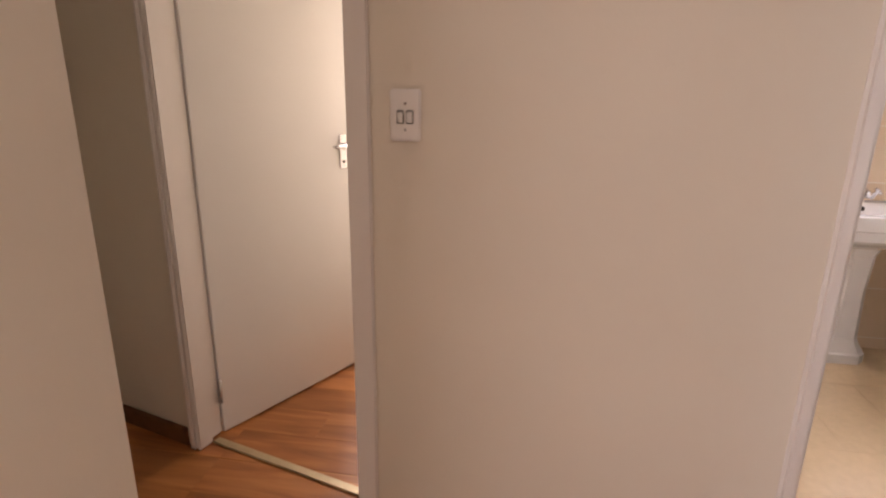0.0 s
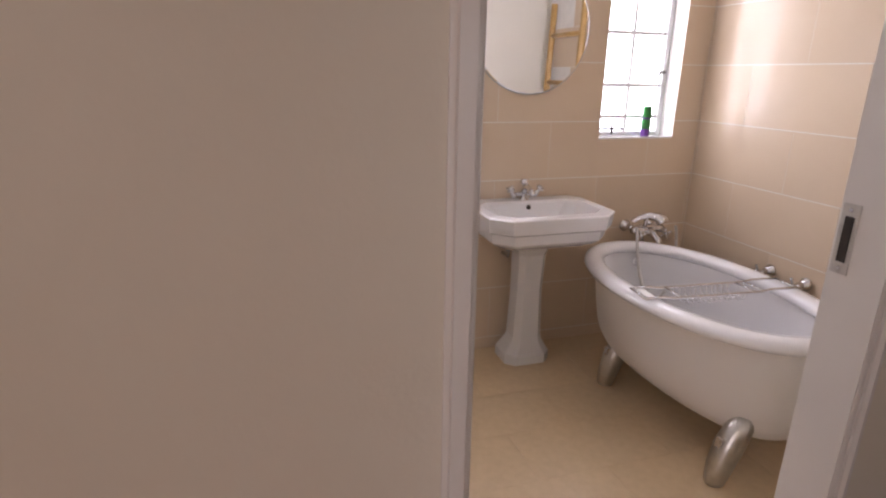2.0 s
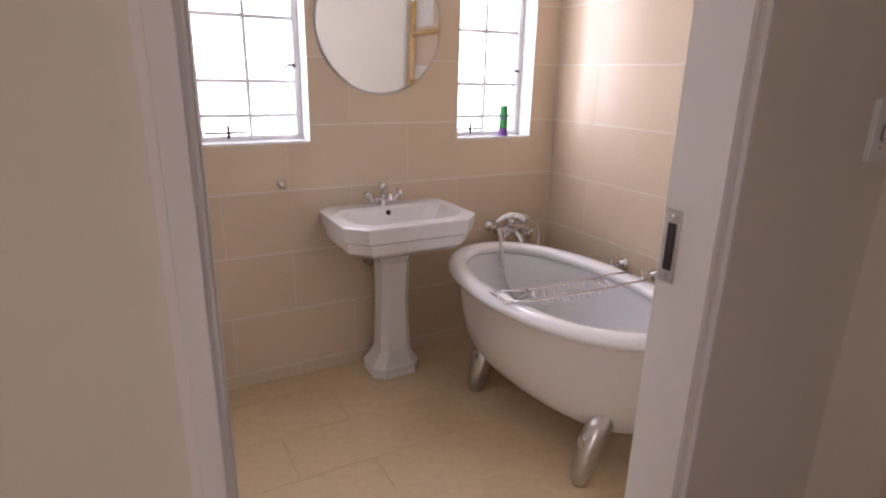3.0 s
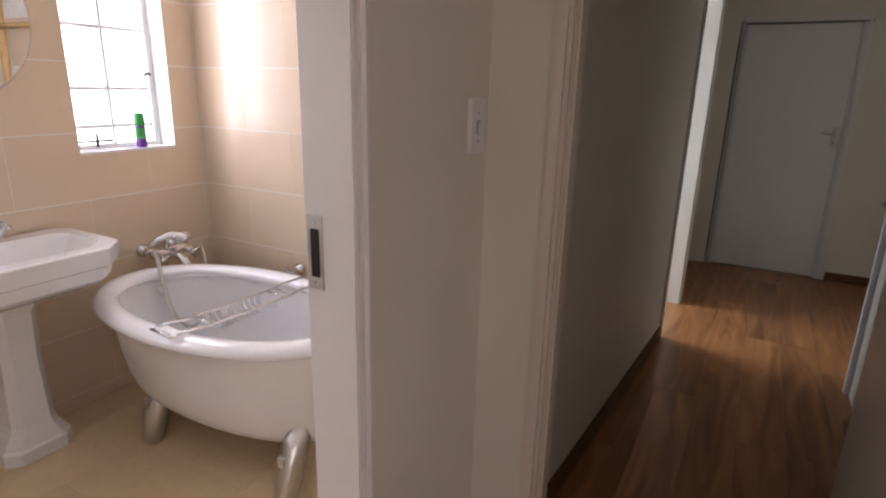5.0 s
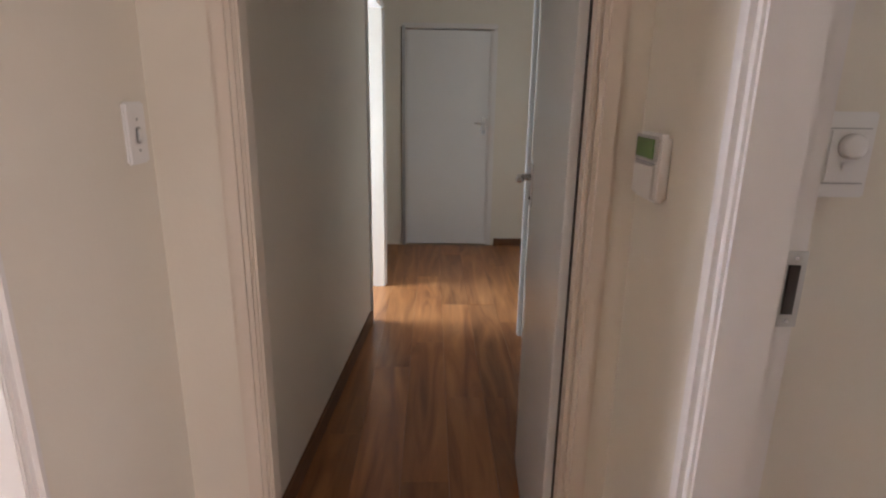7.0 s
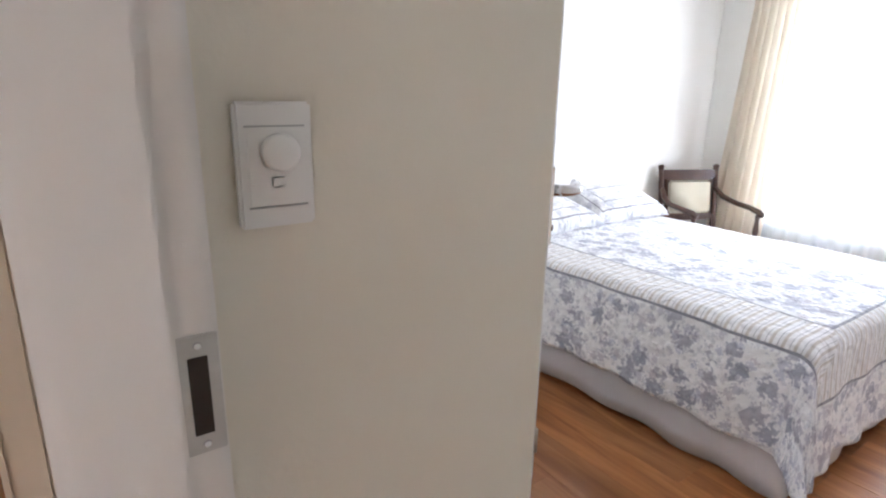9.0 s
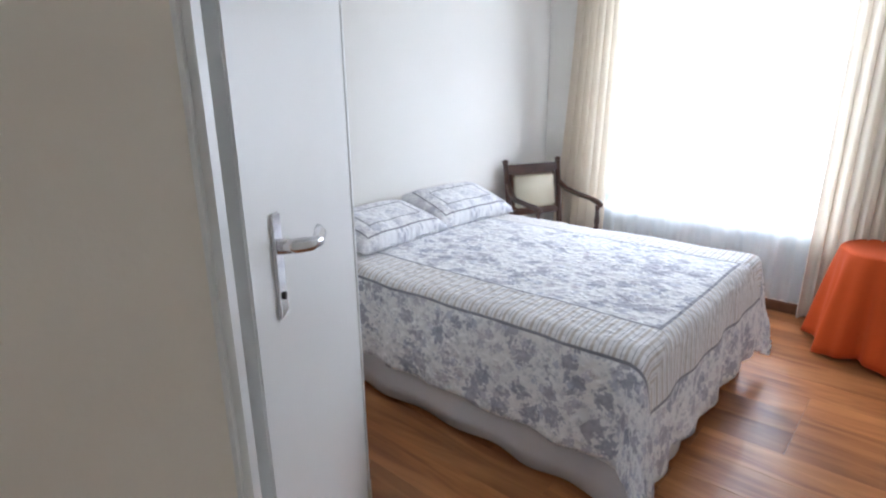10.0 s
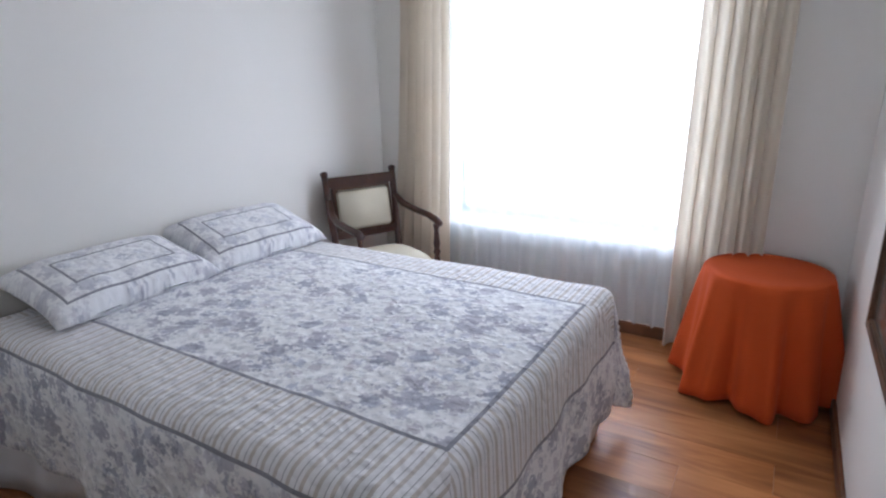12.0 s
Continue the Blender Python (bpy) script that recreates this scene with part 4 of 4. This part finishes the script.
def quilt():
    bm = bmesh.new()
    uv = bm.loops.layers.uv.new("cloth")
    step = 0.022
    drop = 0.47
    ex0, ey0, ey1 = BEDX0 + 0.05, BEDY0 + 0.05, BEDY1 - 0.05
    na, nb = int((BEDX1 - ex0 + drop + 0.10) / step), int((ey1 - ey0 + 2 * drop) / step)
    grid, flat = {}, {}
    for i in range(na + 1):
        for j in range(nb + 1):
            a = ex0 - drop - 0.08 + (BEDX1 - 0.01 - (ex0 - drop - 0.08)) * i / na
            b = ey0 - drop + (ey1 - ey0 + 2 * drop) * j / nb
            oa = max(ex0 - a, 0.0)
            ob_, sgn, ey = (b - ey1, 1, ey1) if b > ey1 else ((ey0 - b, -1, ey0) if b < ey0 else (0.0, 0, 0))
            wob = 0.012 * noise.noise((a * 3.1, b * 3.1, 2.0)) + 0.005 * noise.noise((a * 11, b * 11, 5.0))
            if oa == 0 and ob_ == 0:
                edge = min(b - ey0, ey1 - b, a - ex0)
                z = BEDZ + 0.012 * min(edge / 0.4, 1) + wob * 0.7
                p = (a, b, z)
            else:
                t = math.hypot(oa, ob_)
                run = t if t < 0.56 else 0.56 + 0.30 * (t - 0.56)
                out, down = fold(run)
                corner = min(oa, ob_) / max(oa, ob_, 1e-6)
                hang = min(t / drop, 1.3)
                folds = hang * (0.012 * math.sin((a if ob_ > oa else b) * 21 + 2 * noise.noise((a * 2, b * 2, 0))) + 0.022 * noise.noise((a * 3.5, b * 3.5, 9)))
                out += folds + 0.09 * corner * hang
                dx, dy = -oa / t, sgn * ob_ / t
                z = BEDZ - down + wob * (1 - min(hang, 1)) * 0.7
                if z < 0.012:
                    out += (0.012 - z) * 0.7
                    z = 0.012 + 0.006 * abs(noise.noise((a * 9, b * 9, 1)))
                bx = ex0 if oa > 0 else a
                by = ey if ob_ > 0 else b
                p = (bx + dx * out, by + dy * out, z)
            grid[i, j] = bm.verts.new(p)
            flat[i, j] = (a, b)
    for i in range(na):
        for j in range(nb):
            ks = ((i, j), (i + 1, j), (i + 1, j + 1), (i, j + 1))
            f = bm.faces.new([grid[k] for k in ks])
            f.smooth = True
            for l, k in zip(f.loops, ks):
                l[uv].uv = flat[k]
    me = bpy.data.meshes.new("quilt")
    bm.normal_update()
    bm.to_mesh(me)
    bm.free()
    me.materials.append(QUILT)
    ob = tagged(new("quilt", me), "white quilt printed with blue-grey flowers and striped borders", "quilt")
    so = ob.modifiers.new("thickness", 'SOLIDIFY')
    so.thickness, so.offset = 0.008, -1
    return ob


quilt()


def bed_skirt():
    bm = bmesh.new()
    pts = []
    n = 150
    x0, x1, y0, y1 = BEDX0 + 0.03, BEDX1, BEDY0 + 0.04, BEDY1 - 0.03
    per = [(x1, y1), (x0, y1), (x0, y0), (x1, y0)]
    for (ax, ay), (bx, by) in zip(per, per[1:]):
        for k in range(n):
            t = k / n
            pts.append((ax + (bx - ax) * t, ay + (by - ay) * t, ay == by, ay == y1))
    rows = []
    for z in (0.37, 0.28, 0.18, 0.09, 0.015):
        row = []
        for x, y, sx, near in pts:
            f = (0.37 - z) / 0.355
            o = f * (0.014 * math.sin(x * 16 + y * 14 + 1.5 * noise.noise((x * 2, y * 2, 0))) + 0.012)
            if near and x > 3.75:
                o += f * 0.10 * (x - 3.75) / 0.35
            row.append(bm.verts.new((x - (0 if sx else o), y + ((o if near else -o) if sx else 0), z + (0.03 * max(0, noise.noise((x * 1.5, y * 1.5, 4))) if z < 0.05 else 0))))
        rows.append(row)
    for a, b in zip(rows, rows[1:]):
        for k in range(len(a) - 1):
            bm.faces.new((a[k], a[k + 1], b[k + 1], b[k]))
    ob = tagged(link("bed_skirt", bm, SHEET, True), "white gathered valance round the bed base", "bed skirt")
    so = ob.modifiers.new("thickness", 'SOLIDIFY')
    so.thickness = 0.003


bed_skirt()


def pillow(at, rz, lean, label):
    bm = bmesh.new()
    uv = bm.loops.layers.uv.new("cloth")
    n, m_ = 36, 24
    lx, ly = 0.345, 0.215
    M = Matrix.Translation(at) @ Matrix.Rotation(radians(rz), 4, 'Z') @ Matrix.Rotation(radians(lean), 4, 'X')
    top, bot = {}, {}
    for i in range(n + 1):
        for j in range(m_ + 1):
            u, v = -1 + 2 * i / n, -1 + 2 * j / m_
            pinch = 1 - 0.10 * (1 - abs(u) ** 2) * abs(v) ** 3 - 0.0
            pin2 = 1 - 0.07 * (1 - abs(v) ** 2) * abs(u) ** 3
            x, y = u * lx * pin2, v * ly * pinch
            h = 0.088 * max(0, (1 - u ** 4)) ** 0.5 * max(0, (1 - v ** 4)) ** 0.5
            h += 0.010 * noise.noise((x * 9 + at[1], y * 9, 3)) * (1 - abs(u)) 
            top[i, j] = (bm.verts.new(M @ Vector((x, y, h + 0.004))), (x, y))
            bot[i, j] = (bm.verts.new(M @ Vector((x, y, -h * 0.55))), (x, y))
    for g in (top, bot):
        for i in range(n):
            for j in range(m_):
                ks = ((i, j), (i + 1, j), (i + 1, j + 1), (i, j + 1))
                if g is bot:
                    ks = ks[::-1]
                f = bm.faces.new([g[k][0] for k in ks])
                f.smooth = True
                for l, k in zip(f.loops, ks):
                    l[uv].uv = g[k][1]
    bmesh.ops.remove_doubles(bm, verts=bm.verts[:], dist=0.0045)
    me = bpy.data.meshes.new("pillow")
    bm.to_mesh(me)
    bm.free()
    me.materials.append(PCASE)
    return tagged(new("pillow", me), label, "pillow", "pillows on the bed")


pillow((3.915, -1.07, 0.735), 90 + 2, -14, "plump pillow in a printed case with grey piping")
pillow((3.925, -1.74, 0.745), 90 - 4, -18, "plump pillow in a printed case with grey piping")


def armchair(at, rz):
    """Open armchair, local: faces -y, back at +y."""
    ob = thing("armchair", at, "dark carved wooden open armchair with cream upholstery", "armchair", rz=rz)
    M = ob.matrix_world

    def put(name, bm, mat, label="", smooth=False, parent=None):
        bm.transform(M)
        return part(name, bm, mat, parent or ob, label, smooth)
    w = 0.235
    for s in (-1, 1):
        put("back_post", tube([(s * 0.20, 0.20, 0.0), (s * 0.205, 0.19, 0.22), (s * 0.215, 0.20, 0.43), (s * 0.225, 0.245, 0.70), (s * 0.23, 0.285, 0.925)], [0.017, 0.021, 0.022, 0.021, 0.019], 10), DWOOD, "", True)
        put("finial", tube([(s * 0.23, 0.285, 0.92), (s * 0.231, 0.288, 0.945), (s * 0.231, 0.29, 0.955)], [0.02, 0.024, 0.012], 12), DWOOD, "", True)
        put("front_leg", tube([(s * w, -0.24, z) for z in (0.0, 0.04, 0.06, 0.18, 0.28, 0.32, 0.36, 0.41)], [0.013, 0.015, 0.021, 0.016, 0.023, 0.017, 0.024, 0.022], 12), DWOOD, "turned front leg", True)
        put("arm_post", tube([(s * (w + 0.012), -0.225, z) for z in (0.40, 0.44, 0.47, 0.49, 0.51, 0.54, 0.58, 0.62, 0.66)], [0.020, 0.020, 0.014, 0.023, 0.014, 0.021, 0.016, 0.013, 0.020], 12), DWOOD, "turned arm post", True)
        put("arm", tube([(s * 0.223, 0.245, 0.775), (s * 0.245, 0.17, 0.72), (s * 0.268, 0.05, 0.695), (s * 0.270, -0.10, 0.69), (s * 0.255, -0.22, 0.68), (s * 0.250, -0.262, 0.665)],
                        [0.018, 0.021, 0.020, 0.019, 0.022, 0.018], 10), DWOOD, "curved wooden arm", True)
    tilt = Matrix.Translation((0, 0.205, 0.43)) @ Matrix.Rotation(radians(-9.5), 4, 'X')
    put("top_rail", box(-0.222, 0.222, -0.017, 0.017, 0.425, 0.492, 0.006, tilt), DWOOD)
    put("top_bead", box(-0.205, 0.205, -0.022, -0.015, 0.452, 0.462, 0.003, tilt), DWOOD)
    put("lower_rail", box(-0.212, 0.212, -0.015, 0.015, 0.105, 0.145, 0.005, tilt), DWOOD)
    put("back_panel", box(-0.200, 0.200, -0.008, 0.012, 0.145, 0.425, 0.004, tilt), DWOOD)
    bm = bmesh.new()
    box_into(bm, -0.178, 0.178, -0.034, -0.006, 0.160, 0.410, 0.014, tilt)
    put("back_pad", bm, UPHOL, "cream upholstered back pad", True)
    for b in ((-0.188, -0.178, 0.150, 0.420), (0.178, 0.188, 0.150, 0.420), (-0.178, 0.178, 0.410, 0.420), (-0.178, 0.178, 0.150, 0.160)):
        put("piping", box(b[0], b[1], -0.018, -0.007, b[2], b[3], 0.003, tilt), WALNUT)
    put("seat_rail", box(-0.235, 0.235, -0.262, -0.235, 0.335, 0.405, 0.006), DWOOD)
    put("seat_rail", box(-0.215, 0.215, 0.185, 0.21, 0.335, 0.405, 0.006), DWOOD)
    for s in (-1, 1):
        put("seat_rail", box(s * 0.225 - 0.012, s * 0.225 + 0.012, -0.235, 0.185, 0.335, 0.405, 0.006), DWOOD)
    rings = []
    for k, z in ((0.97, 0.395), (1.0, 0.415), (0.99, 0.435), (0.93, 0.455), (0.78, 0.472), (0.5, 0.482), (0.15, 0.485)):
        rings.append([(x * k, -0.025 + y * k, z) for x, y in [(0.245 * math.copysign(abs(math.cos(a)) ** 0.45, math.cos(a)), 0.235 * math.copysign(abs(math.sin(a)) ** 0.45, math.sin(a))) for a in [2 * math.pi * q / 40 for q in range(40)]]])
    put("seat", loft(rings), UPHOL, "cream padded seat", True)
    return ob


armchair((3.70, -2.54, 0), -116)


def draped_table():
    cx, cy, R, Z = 1.675, -2.82, 0.262, 0.60
    tb = thing("side_table", (cx, cy, 0), "small round table hidden under its cloth", "table")
    part("tabletop", lathe([(R - 0.012, Z - 0.03), (R - 0.010, Z - 0.006), (R - 0.014, Z - 0.004)], 48, cx, cy), DWOOD, tb)
    part("pillar", lathe([(0.03, 0.02), (0.04, 0.1), (0.025, 0.3), (0.04, Z - 0.03)], 16, cx, cy), DWOOD, tb)
    part("foot_disc", lathe([(0.16, 0), (0.15, 0.02), (0.05, 0.03)], 24, cx, cy), DWOOD, tb)
    bm = bmesh.new()
    n = 192
    prof = [(R, Z, 0), (R + 0.006, Z - 0.008, 0.02)] + [(R + 0.008 + 0.065 * f, Z - 0.01 - (Z - 0.03) * f, f) for f in [q / 14 for q in range(1, 15)]]
    allr = [(R * k / 8, Z + 0.0015 * math.sin(k), 0.0) for k in range(1, 8)] + prof
    grid = []
    for r, z, f in allr:
        row = []
        for k in range(n):
            a = 2 * math.pi * k / n
            fo = math.sin(9 * a + 1.3 * math.sin(2 * a + 1)) + 0.45 * math.sin(17 * a + 2)
            rr = r + 0.044 * fo * f ** 0.7
            row.append(bm.verts.new((cx + rr * math.cos(a), cy + rr * math.sin(a) * (1.0 if math.sin(a) > -0.2 else 0.98), z + 0.010 * f * math.sin(5 * a + 1))))
        grid.append(row)
    c = bm.verts.new((cx, cy, Z + 0.001))
    for k in range(n):
        bm.faces.new((c, grid[0][k], grid[0][(k + 1) % n]))
    for a, b in zip(grid, grid[1:]):
        for k in range(n):
            bm.faces.new((a[k], b[k], b[(k + 1) % n], a[(k + 1) % n]))
    ob = tagged(link("tablecloth", bm, ORANGE, True), "plain orange cloth falling in folds to the floor", "tablecloth")
    so = ob.modifiers.new("thickness", 'SOLIDIFY')
    so.thickness, so.offset = 0.003, -1


draped_table()


def hanging(name, x0t, x1t, x0b, x1b, y, z0, z1, pleats, depth, mat, label, category, n=220, seed=0.0, scallop=0.0):
    bm = bmesh.new()
    rows = []
    nz = 26
    for j in range(nz + 1):
        f = j / nz
        z = z1 + (z0 - z1) * f
        xa, xb = x0t + (x0b - x0t) * f ** 1.3, x1t + (x1b - x1t) * f ** 1.3
        row = []
        for k in range(n + 1):
            u = k / n
            ph = u * pleats * 2 * math.pi + 0.9 * noise.noise((u * 5, f * 1.2, seed)) + seed
            yy = y + depth * (math.sin(ph) * (0.75 + 0.3 * f) + 0.5 * noise.noise((u * pleats * 0.8, f * 1.5, seed + 4)))
            row.append(bm.verts.new((xa + (xb - xa) * u + 0.25 * depth * math.cos(ph), yy, z + (scallop * abs(math.sin(u * pleats * math.pi * 2)) if j == nz else 0))))
        rows.append(row)
    for a, b in zip(rows, rows[1:]):
        for k in range(n):
            bm.faces.new((a[k], a[k + 1], b[k + 1], b[k]))
    return tagged(link(name, bm, mat, True), label, category)


hanging("curtain", 3.46, 3.80, 3.50, 3.97, -3.02, 0.05, 2.33, 6, 0.030, CURTAIN, "cream lined curtain drawn to the window's side", "curtain", seed=1.0)
hanging("curtain", 1.71, 2.10, 1.72, 2.14, -3.02, 0.03, 2.33, 6, 0.034, CURTAIN, "cream lined curtain drawn to the window's side", "curtain", seed=3.0)
hanging("sheer_curtain", 1.95, 3.70, 1.95, 3.70, -3.085, 0.085, 2.33, 17, 0.016, SHEER, "white sheer net curtain with a scalloped hem", "net curtain", n=420, seed=5.0, scallop=0.012)
rl = thing("curtain_rail", (2.8, -3.06, 2.34), "white curtain rail above the bedroom window", "curtain rail")
part("rail", box(1.65, 3.95, -3.09, -3.00, 2.33, 2.355, 0.004), PLASTIC, rl)
for x in (1.8, 2.8, 3.8):
    part("bracket", box(x - 0.01, x + 0.01, -3.13, -3.09, 2.33, 2.35, 0.002), PLASTIC, rl)

pf = thing("picture_frame", (1.34, -1.85, 0.9), "dark wooden frame with a dim picture on the wall", "picture")
py0, py1, pz0, pz1 = -2.15, -1.45, 0.65, 1.30
for b in ((py0, py0 + 0.04, pz0, pz1), (py1 - 0.04, py1, pz0, pz1), (py0 + 0.04, py1 - 0.04, pz0, pz0 + 0.04), (py0 + 0.04, py1 - 0.04, pz1 - 0.04, pz1)):
    part("frame_bar", box(1.34, 1.368, *b, 0.005), WALNUT, pf)
part("picture", box(1.342, 1.352, py0 + 0.04, py1 - 0.04, pz0 + 0.04, pz1 - 0.04), CANVAS, pf)


# ---------------------------------------------------------------- garden seen past the windows
def shrub(at, h, seed):
    rnd = random.Random(seed)
    ob = thing("garden_shrub", at, "leafy green garden shrub beyond the window", "shrub", "garden shrubs")
    part("stem", tube([(at[0], at[1], at[2]), (at[0] + 0.05, at[1], at[2] + h * 0.5), (at[0], at[1] + 0.05, at[2] + h * 0.8)], [0.06, 0.04, 0.02], 8), DWOOD, ob)
    bm = bmesh.new()
    for _ in range(700):
        d = Vector((rnd.gauss(0, 1), rnd.gauss(0, 1), rnd.gauss(0, 1))).normalized() * rnd.uniform(0.4, 1.0)
        c = Vector(at) + Vector((d.x * h * 0.5, d.y * h * 0.5, h * 0.6 + d.z * h * 0.42))
        q = Euler((rnd.uniform(0, 6), rnd.uniform(0, 6), rnd.uniform(0, 6))).to_matrix()
        s = rnd.uniform(0.06, 0.13)
        bm.faces.new([bm.verts.new(c + q @ Vector(p)) for p in ((-s, 0, 0), (0, -s * 0.4, 0.01), (s, 0, 0), (0, s * 0.4, 0.01))])
    part("crown", bm, LEAF, ob)


for k, (x, y, h) in enumerate(((1.2, -9, 2.0), (3.4, -8.5, 2.4), (5.4, -9.5, 2.8), (7.5, -9, 2.2), (0.5, 9.5, 2.6))):
    shrub((x, y, -0.3), h, k)


# ---------------------------------------------------------------- tiles and planks
BOXES = {}


def piece(name, x0, x1, y0, y1, z0, z1, mat, parent):
    """A flat box piece; equal sizes share one mesh."""
    key = (name, round(x1 - x0, 3), round(y1 - y0, 3), round(z1 - z0, 3))
    if key not in BOXES:
        bm = box(-key[1] / 2, key[1] / 2, -key[2] / 2, key[2] / 2, -key[3] / 2, key[3] / 2)
        me = bpy.data.meshes.new(name)
        bm.to_mesh(me)
        bm.free()
        me.materials.append(mat)
        BOXES[key] = me
    ob = new(name, BOXES[key])
    ob.location = ((x0 + x1) / 2, (y0 + y1) / 2, (z0 + z1) / 2)
    ob.parent = parent


def minus(rect, hole):
    a0, a1, b0, b1 = rect
    h0, h1, g0, g1 = hole
    if h0 >= a1 or h1 <= a0 or g0 >= b1 or g1 <= b0:
        return [rect]
    out = []
    if a0 < h0:
        out.append((a0, h0, b0, b1))
    if a1 > h1:
        out.append((h1, a1, b0, b1))
    c0, c1 = max(a0, h0), min(a1, h1)
    if b0 < g0:
        out.append((c0, c1, b0, g0))
    if b1 > g1:
        out.append((c0, c1, g1, b1))
    return out


def tile_wall(parent, u0, u1, first, holes, make):
    z, row = 0.065 - 0.295, 0
    while z < H:
        u = first + (0.0 if row % 2 else -0.30) - 1.2
        while u < u1:
            a0, a1, b0, b1 = max(u + 0.001, u0), min(u + 0.599, u1), max(z + 0.002, 0.0), min(z + 0.293, H)
            if a1 - a0 > 0.01 and b1 - b0 > 0.01:
                rects = [(a0, a1, b0, b1)]
                for h in holes:
                    rects = [q for r in rects for q in minus(r, h)]
                for r in rects:
                    if r[1] - r[0] > 0.004 and r[3] - r[2] > 0.004:
                        make(*r)
            u += 0.60
        z += 0.295
        row += 1


north = bpy.data.objects["wall_bathroom_north"]
east = bpy.data.objects["wall_bathroom_east"]
tile_wall(north, BX0, BX1 - 0.002, 2.06, [W0, W1], lambda a, b, c, d: piece("tile", a, b, BY1 - 0.0009, BY1 + 0.0005, c, d, TILE, north))
tile_wall(east, 2.52, BY1 - 0.002, 4.12, [], lambda a, b, c, d: piece("tile", BX1 - 0.0009, BX1 + 0.0005, a, b, c, d, TILE, east))
floor_ob = bpy.data.objects["floor"]
y = 2.46
r = 0
while y < 4.44:
    x = BX0 - 0.3 * (r % 2)
    while x < BX1:
        a0, a1 = max(x + 0.0005, BX0), min(x + 0.5995, BX1)
        if a1 - a0 > 0.02:
            piece("floor_tile", a0, a1, y + 0.0005, min(y + 0.2995, 4.44), -0.012, 0.0, FTILE, floor_ob)
        x += 0.6
    y += 0.3
    r += 1
rnd = random.Random(7)
AREAS = ((1.23, 4.24, -3.15, 1.32), (1.0, 2.5, 1.32, 2.46), (2.5, 6.70, 0.6, 2.42), (-1.6, 1.23, -1.5, 2.46), (-1.6, 0.1, 2.46, 4.2), (4.08, 6.1, 2.46, 3.9))
for x0, x1, y0, y1 in AREAS:
    rows = max(1, int(math.ceil((y1 - y0) / 0.192)))
    for k in range(rows):
        ya, yb = y0 + k * 0.192, min(y0 + (k + 1) * 0.192, y1)
        x = x0 - rnd.choice((0.0, 0.32, 0.64, 0.96))
        while x < x1:
            a0, a1 = max(x, x0), min(x + 1.28, x1)
            if a1 - a0 > 0.02 and yb - ya > 0.01:
                piece("plank", a0 + 0.0006, a1 - 0.0006, ya + 0.0006, yb - 0.0006, -0.012, -0.0005 + rnd.choice((0, 0.0003)), PLANK, floor_ob)
            x += 1.28
